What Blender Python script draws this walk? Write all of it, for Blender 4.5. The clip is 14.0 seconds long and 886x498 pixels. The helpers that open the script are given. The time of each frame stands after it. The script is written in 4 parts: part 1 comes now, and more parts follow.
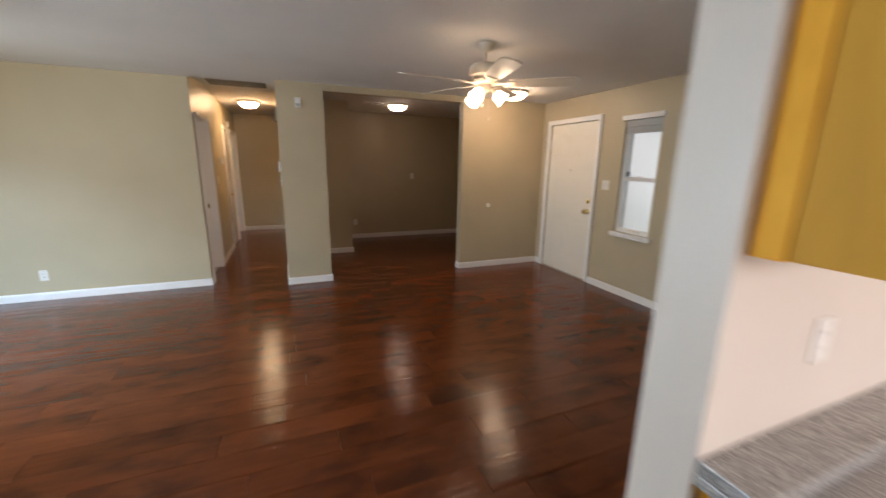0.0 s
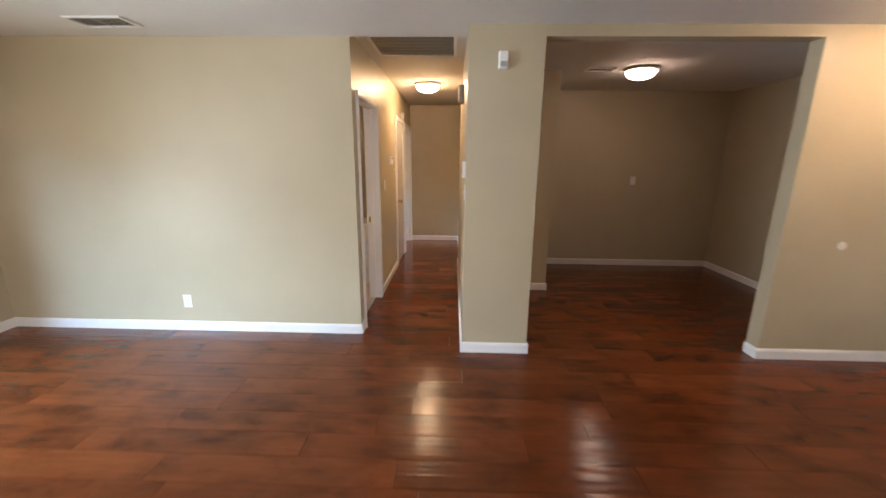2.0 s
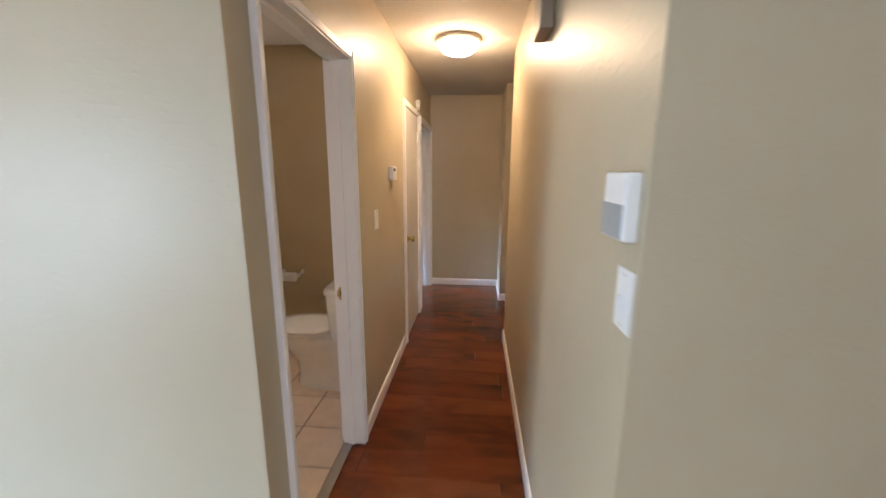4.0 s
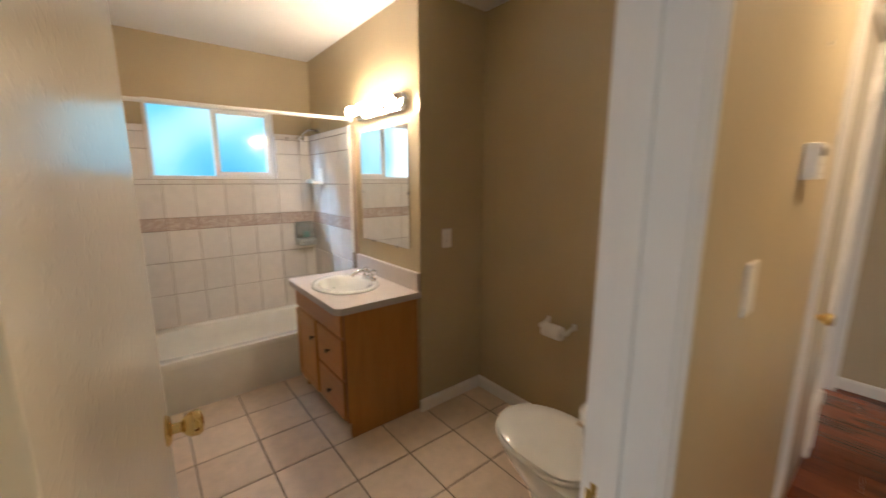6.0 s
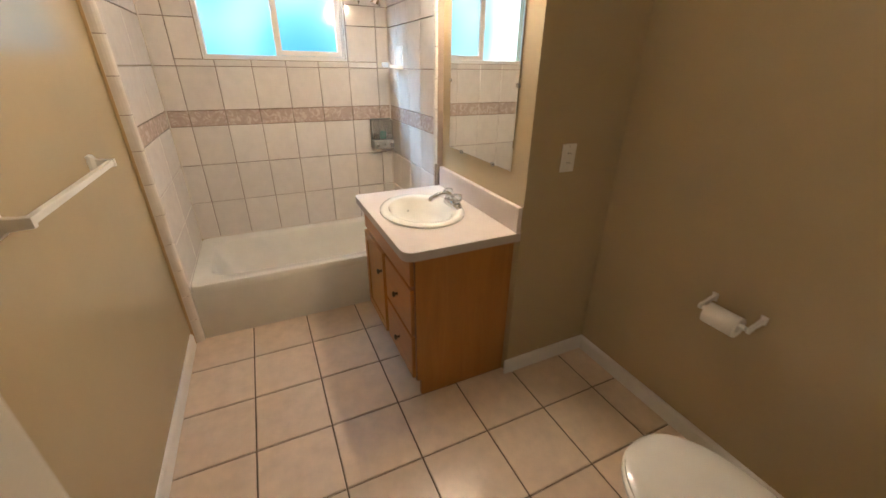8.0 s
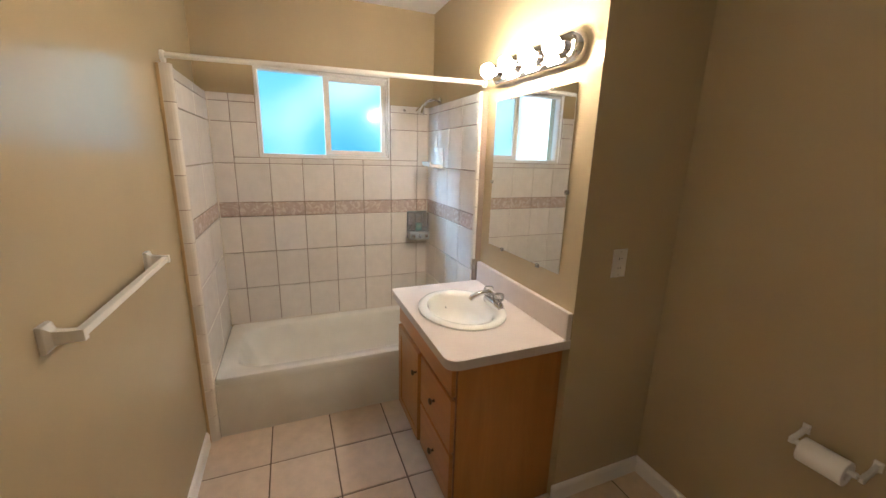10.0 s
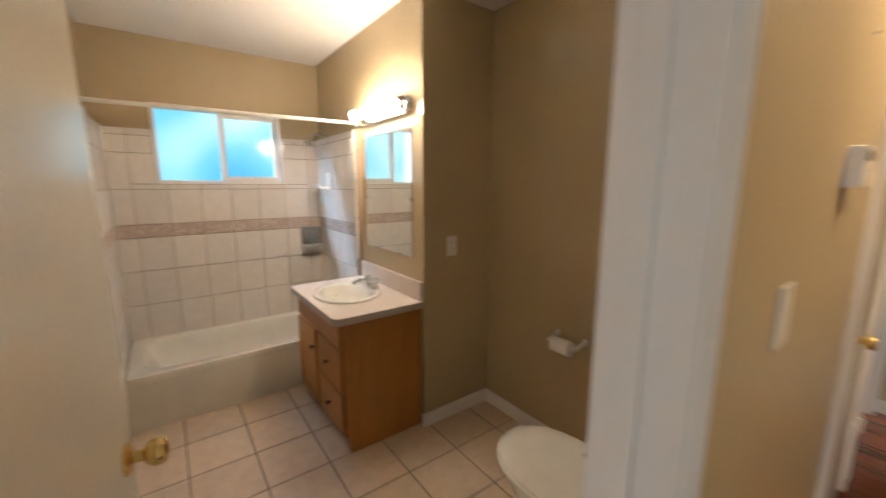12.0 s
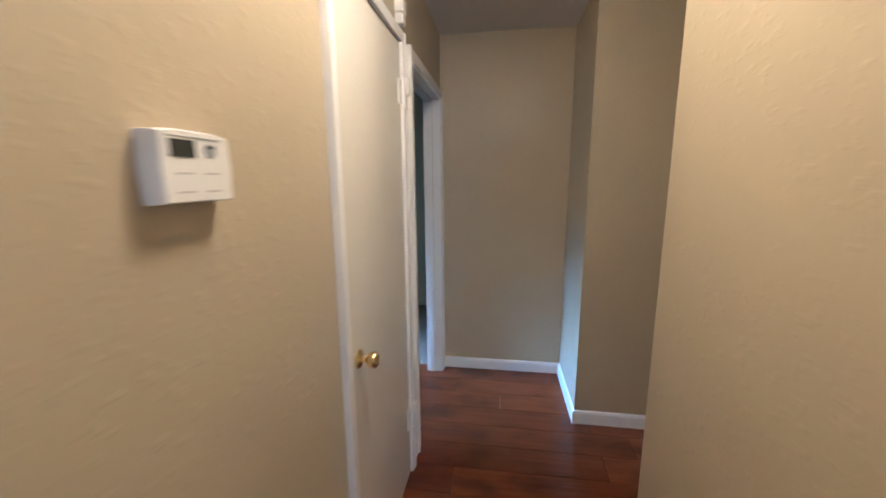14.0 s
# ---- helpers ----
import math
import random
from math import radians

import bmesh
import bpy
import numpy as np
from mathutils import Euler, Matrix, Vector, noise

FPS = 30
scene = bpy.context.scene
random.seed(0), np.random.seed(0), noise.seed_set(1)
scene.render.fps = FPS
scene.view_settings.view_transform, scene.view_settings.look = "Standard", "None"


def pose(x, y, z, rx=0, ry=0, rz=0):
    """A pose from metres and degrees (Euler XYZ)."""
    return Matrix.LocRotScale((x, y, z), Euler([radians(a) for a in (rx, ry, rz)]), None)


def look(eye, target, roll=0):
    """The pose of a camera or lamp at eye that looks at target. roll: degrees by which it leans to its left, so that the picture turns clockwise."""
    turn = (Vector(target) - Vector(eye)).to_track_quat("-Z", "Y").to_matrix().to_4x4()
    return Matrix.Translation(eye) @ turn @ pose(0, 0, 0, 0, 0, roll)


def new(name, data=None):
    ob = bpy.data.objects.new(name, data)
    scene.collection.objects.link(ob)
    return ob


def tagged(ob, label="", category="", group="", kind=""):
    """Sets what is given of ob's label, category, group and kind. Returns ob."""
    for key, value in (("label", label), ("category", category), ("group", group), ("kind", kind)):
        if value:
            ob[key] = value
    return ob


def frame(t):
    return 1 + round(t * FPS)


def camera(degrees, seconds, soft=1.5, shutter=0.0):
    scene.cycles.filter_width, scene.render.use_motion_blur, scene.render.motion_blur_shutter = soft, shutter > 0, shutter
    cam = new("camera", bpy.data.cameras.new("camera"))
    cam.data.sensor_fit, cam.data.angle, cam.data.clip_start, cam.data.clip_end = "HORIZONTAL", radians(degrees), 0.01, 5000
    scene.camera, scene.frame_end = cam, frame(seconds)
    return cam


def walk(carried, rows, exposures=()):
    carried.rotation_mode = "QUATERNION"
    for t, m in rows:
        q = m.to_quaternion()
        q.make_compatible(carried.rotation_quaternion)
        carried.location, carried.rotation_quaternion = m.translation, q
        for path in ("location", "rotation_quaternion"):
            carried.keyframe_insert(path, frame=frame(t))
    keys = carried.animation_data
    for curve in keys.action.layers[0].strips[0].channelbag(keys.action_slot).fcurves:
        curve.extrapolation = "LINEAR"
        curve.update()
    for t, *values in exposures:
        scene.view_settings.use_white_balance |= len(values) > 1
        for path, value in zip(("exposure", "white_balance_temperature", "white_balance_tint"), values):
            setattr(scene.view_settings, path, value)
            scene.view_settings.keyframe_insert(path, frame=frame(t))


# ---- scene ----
cam = camera(99.2, 14.0, shutter=0.5)
PATH = [
    (0, (0.007, 0.269, 1.532), (0.749, 2.072, 1.087), 1.0),
    (0.3, (0.017, 0.568, 1.526), (0.583, 2.435, 1.083), 0.7),
    (0.5, (0.043, 0.744, 1.537), (0.463, 2.646, 1.083), 0.9),
    (1, (0.002, 1.294, 1.53), (0.15, 3.235, 1.07), 0.8),
    (1.5, (-0.026, 1.83, 1.531), (0.006, 3.773, 1.06), 0.7),
    (2, (-0.142, 2.398, 1.529), (-0.19, 4.343, 1.065), 0.6),
    (2.5, (-0.232, 2.973, 1.525), (-0.33, 4.919, 1.073), 0.4),
    (2.7, (-0.247, 3.197, 1.535), (-0.351, 5.141, 1.079), 0.4),
    (4.8, (-0.467, 5.233, 1.502), (-0.847, 7.166, 1.155), 0.1),
    (5, (-0.52, 5.366, 1.515), (-1.09, 7.251, 1.167), 0.1),
    (5.5, (-0.618, 5.628, 1.499), (-1.705, 7.27, 1.15), 0.1),
    (6, (-0.738, 5.819, 1.455), (-2.275, 7.048, 1.099), -0.0),
    (6.5, (-0.913, 5.896, 1.492), (-2.622, 6.843, 1.058), 0.5),
    (7, (-1.054, 6.022, 1.44), (-2.798, 6.828, 0.882), 0.4),
    (7.5, (-1.165, 6.115, 1.413), (-2.838, 6.89, 0.639), 0.5),
    (8, (-1.316, 6.135, 1.44), (-2.945, 6.906, 0.572), 0.8),
    (8.5, (-1.502, 6.11, 1.492), (-3.174, 6.884, 0.715), 0.9),
    (9, (-1.573, 6.122, 1.518), (-3.346, 6.839, 0.931), 0.6),
    (11.5, (-0.951, 5.94, 1.467), (-2.726, 6.797, 1.133), 0.3),
    (12, (-0.774, 5.927, 1.462), (-2.363, 7.095, 1.128), 0.1),
    (12.5, (-0.592, 5.961, 1.462), (-1.77, 7.543, 1.132), -0.1),
    (13, (-0.467, 6.066, 1.465), (-1.213, 7.892, 1.135), -0.4),
    (13.5, (-0.495, 6.388, 1.464), (-0.981, 8.297, 1.119), -0.4),
    (14, (-0.506, 6.773, 1.488), (-0.8, 8.717, 1.121), -0.5),
]
walk(cam, [(t, look(eye, target, roll)) for t, eye, target, roll in PATH], exposures=[(0.0, -0.03, 6700, 23), (0.5, 0.25, 6850, 25), (1.0, 0.42, 6350, 22), (2.5, 0.53, 6600, 26), (5.0, 0.5, 5350, 18), (6.0, 0.42, 5800, 15),
    (7.5, 0.67, 6000, 16), (8.5, 0.63, 5800, 14), (9.0, 0.52, 5500, 13), (11.5, 0.45, 5950, 16), (12.5, 0.4, 5900, 16), (13.0, 0.42, 5350, 13), (14.0, 0.5, 4650, 15)])

# ---- world and light ----
world = bpy.data.worlds.new("world")
scene.world = world
world.use_nodes = True
wn, wl = world.node_tree.nodes, world.node_tree.links
sky = wn.new("ShaderNodeTexSky")
sky.sky_type, sky.sun_disc = "NISHITA", False
sky.sun_elevation, sky.sun_rotation = radians(55), radians(90)
wl.new(sky.outputs[0], wn["Background"].inputs[0])
wn["Background"].inputs[1].default_value = 0.1

sun = new("sun", bpy.data.lights.new("sun", "SUN"))
sun.data.energy, sun.data.angle, sun.data.color = 1.5, radians(10), (1, 0.95, 0.88)
sun.matrix_world = look((20, 0, 28), (0, 0, 0))


def daylight(name, eye, target, w, h, watts, color, spread=180):
    """Light of the sky that comes in through one opening."""
    lamp = new(name, bpy.data.lights.new(name, "AREA"))
    lamp.data.shape, lamp.data.size, lamp.data.size_y = "RECTANGLE", w, h
    lamp.data.energy, lamp.data.color, lamp.data.spread = watts, color, radians(spread)
    lamp.matrix_world = look(eye, target)
    return lamp


daylight("daylight_living", (-6.4, -0.5, 4.55), (-2.0, 0.6, 2.55), 11.0, 3.6, 5600, (0.46, 0.77, 1.0))
daylight("daylight_living_window", (-4.2, 2.6, 1.1), (0.0, 2.2, 1.0), 2.3, 1.7, 82, (0.62, 0.86, 1.0), 140)
daylight("ground_light_living", (-4.22, 2.75, 1.1), (0, 3.0, 3.0), 2.3, 1.6, 30, (0.90, 1.0, 0.76), 150)
# Added fill: enters an unseen south opening made to brighten the kitchen wall.
daylight("kitchen_fill_daylight", (1.6, -3.05, 1.55), (1.2, 0, 1.2), 1.6, 0.9, 130, (0.97, 0.97, 0.93))
daylight("daylight_bedroom", (-4.1, 9.2, 1.75), (-0.03, 9.2, -0.35), 1.1, 0.7, 13, (0.42, 0.70, 1.0), 34)
daylight("daylight_bathroom", (-5.15, 6.33, 2.95), (-3.9, 6.33, 1.35), 1.6, 0.9, 20, (0.45, 0.66, 1.0))
LAMP_WARM = (1.0, 0.71, 0.38)

# ---- materials ----


def nodes_of(name):
    m = bpy.data.materials.new(name)
    m.use_nodes = True
    return m, m.node_tree.nodes, m.node_tree.links, m.node_tree.nodes["Principled BSDF"]


def tex(n, l, kind, scale, vector=None, **sockets):
    t = n.new(kind)
    t.inputs["Scale"].default_value = scale
    for key, value in sockets.items():
        t.inputs[key].default_value = value
    if vector is not None:
        l.new(vector, t.inputs["Vector"])
    return t


def ramp(n, l, source, stops):
    r = n.new("ShaderNodeValToRGB")
    while len(r.color_ramp.elements) < len(stops):
        r.color_ramp.elements.new(0.5)
    for e, (p, c) in zip(r.color_ramp.elements, stops):
        e.position, e.color = p, (*c, 1)
    l.new(source, r.inputs[0])
    return r


def mix(n, l, a, b, factor, blend="MIX"):
    x = n.new("ShaderNodeMix")
    x.data_type, x.blend_type = "RGBA", blend
    for value, socket in ((factor, x.inputs[0]), (a, x.inputs[6]), (b, x.inputs[7])):
        if hasattr(value, "is_output"):
            l.new(value, socket)
        elif isinstance(value, tuple):
            socket.default_value = (*value, 1)
        else:
            socket.default_value = value
    return x.outputs[2]


def position(n, l, stretch=(1, 1, 1)):
    g, m = n.new("ShaderNodeNewGeometry"), n.new("ShaderNodeMapping")
    m.inputs["Scale"].default_value = stretch
    l.new(g.outputs["Position"], m.inputs["Vector"])
    return m.outputs[0]


def bump(n, l, b, height, strength, distance):
    k = n.new("ShaderNodeBump")
    k.inputs["Strength"].default_value, k.inputs["Distance"].default_value = strength, distance
    l.new(height, k.inputs["Height"])
    l.new(k.outputs[0], b.inputs["Normal"])
    return k


def painted(name, c, rough, relief=0.25, grain=70.0, vary=0.06, distance=0.002):
    """Rolled paint over textured plaster: faint blotches, fine relief."""
    m, n, l, b = nodes_of(name)
    p = position(n, l)
    big = tex(n, l, "ShaderNodeTexNoise", 1.3, p, Detail=4.0)
    dark, light = tuple(v * (1 - vary) for v in c), tuple(min(1, v * (1 + vary)) for v in c)
    r = ramp(n, l, big.outputs["Fac"], [(0.3, dark), (0.7, light)])
    l.new(r.outputs[0], b.inputs["Base Color"])
    b.inputs["Roughness"].default_value = rough
    fine = tex(n, l, "ShaderNodeTexNoise", grain, position(n, l, (0.6, 0.6, 1.15)), Detail=2.0, Roughness=0.5)
    flat = ramp(n, l, fine.outputs["Fac"], [(0.54, (0, 0, 0)), (0.70, (1, 1, 1))])
    bump(n, l, b, flat.outputs[0], relief, distance)
    return m


def plain(name, c, rough=0.5, metal=0.0, relief=0.0, coat=0.0):
    m, n, l, b = nodes_of(name)
    p = position(n, l)
    t = tex(n, l, "ShaderNodeTexNoise", 9.0, p, Detail=5.0)
    r = ramp(n, l, t.outputs["Fac"], [(0.3, tuple(v * 0.94 for v in c)), (0.7, c)])
    l.new(r.outputs[0], b.inputs["Base Color"])
    b.inputs["Roughness"].default_value, b.inputs["Metallic"].default_value = rough, metal
    b.inputs["Coat Weight"].default_value = coat
    if relief:
        f = tex(n, l, "ShaderNodeTexNoise", 160.0, p, Detail=2.0)
        bump(n, l, b, f.outputs["Fac"], relief, 0.001)
    return m


def glowing(name, c, strength):
    m, n, l, b = nodes_of(name)
    b.inputs["Base Color"].default_value = (0.9, 0.88, 0.84, 1)
    b.inputs["Emission Color"].default_value = (*c, 1)
    b.inputs["Emission Strength"].default_value = strength
    b.inputs["Roughness"].default_value = 0.3
    return m


PAINT = painted("beige_wall_paint", (0.487, 0.413, 0.281), 0.42, 0.21, 50.0, 0.06, 0.002)
BATH_PAINT = painted("semi_gloss_bathroom_paint", (0.465, 0.380, 0.238), 0.18, 0.04, 30.0)
# Pinkish tone lifted above the beige; strong kitchen light is put into it.
KITCHEN_PAINT = painted("brightened_kitchen_paint", (0.69, 0.63, 0.57), 0.42, 0.16, 42.0)
CEIL = painted("white_ceiling_paint", (0.72, 0.70, 0.67), 0.8, 0.4, 60.0, 0.04)
WHITE = painted("white_trim_paint", (0.80, 0.79, 0.77), 0.32, 0.1, 30.0, 0.03, 0.001)
DOORWHITE = painted("white_door_paint", (0.78, 0.745, 0.66), 0.18, 0.14, 60.0, 0.03, 0.0015)
PLASTIC = plain("white_plastic", (0.82, 0.81, 0.78), 0.35)
PORCELAIN = plain("white_porcelain", (0.84, 0.83, 0.79), 0.08, coat=0.5)
ENAMEL = plain("tub_enamel", (0.80, 0.79, 0.74), 0.14, coat=0.3)
CHROME = plain("chrome", (0.75, 0.75, 0.76), 0.08, 1.0)
NICKEL = plain("brushed_nickel", (0.55, 0.52, 0.48), 0.3, 1.0)
BRASS = plain("polished_brass", (0.74, 0.57, 0.24), 0.16, 1.0)
DARK = plain("dark_plastic", (0.03, 0.03, 0.035), 0.4)
GREY = plain("grey_slot", (0.16, 0.15, 0.14), 0.7)
BRONZE = plain("dark_bronze", (0.12, 0.085, 0.06), 0.35, 1.0)
PANMETAL = plain("pale_brushed_pan", (0.70, 0.64, 0.56), 0.45, 0.3)
SMOKE = plain("smoke_grey_plastic", (0.15, 0.17, 0.17), 0.3)
DUCT = plain("duct_shade", (0.045, 0.04, 0.032), 0.9)
GRILLE = plain("dull_cream_grille", (0.52, 0.47, 0.38), 0.6)
LCD = plain("display_glass", (0.05, 0.055, 0.05), 0.15)
GREYPLASTIC = plain("grey_plastic", (0.35, 0.37, 0.37), 0.35)
PALEPRINT = plain("pale_grey_print", (0.58, 0.56, 0.54), 0.5)
PAPER = plain("tissue_paper", (0.85, 0.83, 0.80), 0.9, relief=0.3)
FANWHITE = plain("fan_white", (0.76, 0.68, 0.56), 0.3)
GLOW_FAN = glowing("lit_fan_glass", (1.0, 0.76, 0.48), 17.0)
GLOW_HALL = glowing("lit_hall_glass", LAMP_WARM, 68.0)
GLOW_ALC = glowing("lit_alcove_glass", (1.0, 0.77, 0.55), 20.0)
GLOW_LIV = glowing("lit_living_glass", (1.0, 0.74, 0.46), 50.0)
GLOW_BATH = glowing("lit_globe", (1.0, 0.78, 0.51), 145.0)


def mirror_material():
    m, n, l, b = nodes_of("mirror_silver")
    b.inputs["Base Color"].default_value = (0.88, 0.90, 0.88, 1)
    b.inputs["Metallic"].default_value, b.inputs["Roughness"].default_value = 1.0, 0.02
    return m


def pane_material(name, tint):
    m, n, l, b = nodes_of(name)
    clear, gloss, mx, fr = (n.new(k) for k in ("ShaderNodeBsdfTransparent", "ShaderNodeBsdfGlossy", "ShaderNodeMixShader", "ShaderNodeFresnel"))
    clear.inputs[0].default_value = (*tint, 1)
    gloss.inputs["Roughness"].default_value = 0.12
    fr.inputs[0].default_value = 1.45
    l.new(fr.outputs[0], mx.inputs[0])
    l.new(clear.outputs[0], mx.inputs[1])
    l.new(gloss.outputs[0], mx.inputs[2])
    l.new(mx.outputs[0], n["Material Output"].inputs[0])
    return m


def clear_plastic():
    m, n, l, b = nodes_of("clear_acrylic")
    b.inputs["Base Color"].default_value = (0.95, 0.95, 0.95, 1)
    b.inputs["Transmission Weight"].default_value, b.inputs["Roughness"].default_value = 0.8, 0.12
    return m


def backdrop_material(name, stops, strength, scale, stretch):
    """Blurred daylight seen through frosted glass."""
    m, n, l, b = nodes_of(name)
    t = tex(n, l, "ShaderNodeTexNoise", scale, position(n, l, stretch), Detail=1.0)
    r = ramp(n, l, t.outputs["Fac"], stops)
    e = n.new("ShaderNodeEmission")
    e.inputs[1].default_value = strength
    l.new(r.outputs[0], e.inputs[0])
    l.new(e.outputs[0], n["Material Output"].inputs[0])
    return m


def frosted_daylight():
    """Blue-green shade straight outside; towards the front, a white band added for the mirror's pane."""
    m, n, l, b = nodes_of("bath_window_daylight")
    p = position(n, l)
    t = tex(n, l, "ShaderNodeTexNoise", 0.75, p, Detail=1.0)
    shade = ramp(n, l, t.outputs["Fac"], [(0.32, (0.12, 0.48, 0.68)), (0.5, (0.22, 0.64, 0.76)), (0.70, (0.62, 0.92, 0.93))])
    xyz = n.new("ShaderNodeSeparateXYZ")
    l.new(p, xyz.inputs[0])
    span = n.new("ShaderNodeMapRange")
    for k, v in ((1, 4.5), (2, 4.25), (3, 0.0), (4, 1.0)):
        span.inputs[k].default_value = v
    l.new(xyz.outputs["Y"], span.inputs[0])
    e = n.new("ShaderNodeEmission")
    e.inputs[1].default_value = 1.1
    l.new(mix(n, l, shade.outputs[0], (1.5, 1.6, 1.6), span.outputs[0]), e.inputs[0])
    l.new(e.outputs[0], n["Material Output"].inputs[0])
    return m


def wood_floor_material():
    """Hand-scraped dark red-brown planks, satin varnish."""
    m, n, l, b = nodes_of("scraped_wood_plank")
    info = n.new("ShaderNodeObjectInfo")
    isl = n.new("ShaderNodeNewGeometry")
    g, off = n.new("ShaderNodeNewGeometry"), n.new("ShaderNodeVectorMath")
    comb, mul, add = n.new("ShaderNodeCombineXYZ"), n.new("ShaderNodeMath"), n.new("ShaderNodeMath")
    l.new(info.outputs["Random"], add.inputs[0])
    l.new(isl.outputs["Random Per Island"], add.inputs[1])
    mul.operation = "MULTIPLY"
    mul.inputs[1].default_value = 37.0
    l.new(add.outputs[0], mul.inputs[0])
    for k in range(3):
        l.new(mul.outputs[0], comb.inputs[k])
    l.new(g.outputs["Position"], off.inputs[0])
    l.new(comb.outputs[0], off.inputs[1])

    def mapped(stretch):
        k = n.new("ShaderNodeMapping")
        k.inputs["Scale"].default_value = stretch
        l.new(off.outputs[0], k.inputs["Vector"])
        return k.outputs[0]

    grain = tex(n, l, "ShaderNodeTexNoise", 1.0, mapped((3.0, 26, 1)), Detail=4.0, Roughness=0.55, Distortion=0.8)
    blot = tex(n, l, "ShaderNodeTexNoise", 1.0, mapped((3.2, 5.6, 1)), Detail=4.0, Roughness=0.5, Distortion=0.3)
    cloud = tex(n, l, "ShaderNodeTexNoise", 1.0, mapped((1.3, 3.0, 1)), Detail=2.0)
    base = ramp(n, l, grain.outputs["Fac"], [(0.25, (0.134, 0.0325, 0.0098)), (0.5, (0.152, 0.0385, 0.0122)), (0.78, (0.172, 0.0455, 0.0152))])
    spots = ramp(n, l, blot.outputs["Fac"], [(0.30, (0.42, 0.41, 0.43)), (0.42, (0.74, 0.74, 0.75)), (0.54, (1.0, 1.0, 1.0)), (0.72, (1.14, 1.12, 1.1))])
    tint = ramp(n, l, cloud.outputs["Fac"], [(0.3, (0.72, 0.72, 0.75)), (0.55, (1.0, 1.0, 1.0))])
    c = mix(n, l, base.outputs[0], spots.outputs[0], 0.85, "MULTIPLY")
    c = mix(n, l, c, tint.outputs[0], 0.8, "MULTIPLY")
    frac = n.new("ShaderNodeMath")
    frac.operation = "FRACT"
    l.new(mul.outputs[0], frac.inputs[0])
    tone = ramp(n, l, frac.outputs[0], [(0.0, (0.80, 0.77, 0.77)), (1.0, (1.18, 1.2, 1.2))])
    c = mix(n, l, c, tone.outputs[0], 1.0, "MULTIPLY")
    l.new(c, b.inputs["Base Color"])
    rr = ramp(n, l, blot.outputs["Fac"], [(0.3, (0.21, 0.21, 0.21)), (0.7, (0.13, 0.13, 0.13))])
    l.new(rr.outputs[0], b.inputs["Roughness"])
    b.inputs["Specular IOR Level"].default_value = 0.34
    wave = tex(n, l, "ShaderNodeTexNoise", 1.0, mapped((1.6, 48, 1)), Detail=1.0)
    bump(n, l, b, wave.outputs["Fac"], 0.75, 0.0035)
    return m


def oak_material(name, stretch, c0, c1, c2, rough=0.36, gloss=0.5):
    m, n, l, b = nodes_of(name)
    t = tex(n, l, "ShaderNodeTexNoise", 1.0, position(n, l, stretch), Detail=6.0, Roughness=0.62, Distortion=1.2)
    r = ramp(n, l, t.outputs["Fac"], [(0.3, c0), (0.52, c1), (0.75, c2)])
    l.new(r.outputs[0], b.inputs["Base Color"])
    b.inputs["Roughness"].default_value, b.inputs["Specular IOR Level"].default_value = rough, gloss
    bump(n, l, b, t.outputs["Fac"], 0.12, 0.001)
    return m


def tile_material(name, c, vary, rough, random_tone=0.08):
    m, n, l, b = nodes_of(name)
    p = position(n, l)
    t = tex(n, l, "ShaderNodeTexNoise", 14.0, p, Detail=6.0, Roughness=0.6)
    r = ramp(n, l, t.outputs["Fac"], [(0.3, tuple(v * (1 - vary) for v in c)), (0.7, tuple(v * (1 + vary) for v in c))])
    info = n.new("ShaderNodeObjectInfo")
    k = ramp(n, l, info.outputs["Random"], [(0, (1 - random_tone,) * 3), (1, (1 + random_tone,) * 3)])
    l.new(mix(n, l, r.outputs[0], k.outputs[0], 1.0, "MULTIPLY"), b.inputs["Base Color"])
    b.inputs["Roughness"].default_value = rough
    w = tex(n, l, "ShaderNodeTexNoise", 6.0, p, Detail=1.0)
    bump(n, l, b, w.outputs["Fac"], 0.12, 0.004)
    return m


def accent_material():
    """Rose marbled border tile with pale scrollwork."""
    m, n, l, b = nodes_of("rose_border_tile")
    p = position(n, l)
    w = tex(n, l, "ShaderNodeTexNoise", 20.0, p, Detail=1.5, Distortion=2.0)
    r = ramp(n, l, w.outputs["Fac"], [(0.40, (0.46, 0.365, 0.315)), (0.54, (0.51, 0.415, 0.36)), (0.62, (0.60, 0.52, 0.465))])
    l.new(r.outputs[0], b.inputs["Base Color"])
    b.inputs["Roughness"].default_value = 0.25
    return m


def granite_material():
    m, n, l, b = nodes_of("grey_granite")
    p = position(n, l)
    a = tex(n, l, "ShaderNodeTexNoise", 120.0, p, Detail=5.0, Roughness=0.7)
    v = tex(n, l, "ShaderNodeTexVoronoi", 90.0, p)
    r = ramp(n, l, a.outputs["Fac"], [(0.35, (0.15, 0.15, 0.15)), (0.5, (0.35, 0.345, 0.34)), (0.65, (0.56, 0.555, 0.55))])
    s = ramp(n, l, v.outputs["Distance"], [(0.1, (0.5, 0.5, 0.5)), (0.5, (1, 1, 1))])
    l.new(mix(n, l, r.outputs[0], s.outputs[0], 0.6, "MULTIPLY"), b.inputs["Base Color"])
    b.inputs["Roughness"].default_value = 0.25
    return m


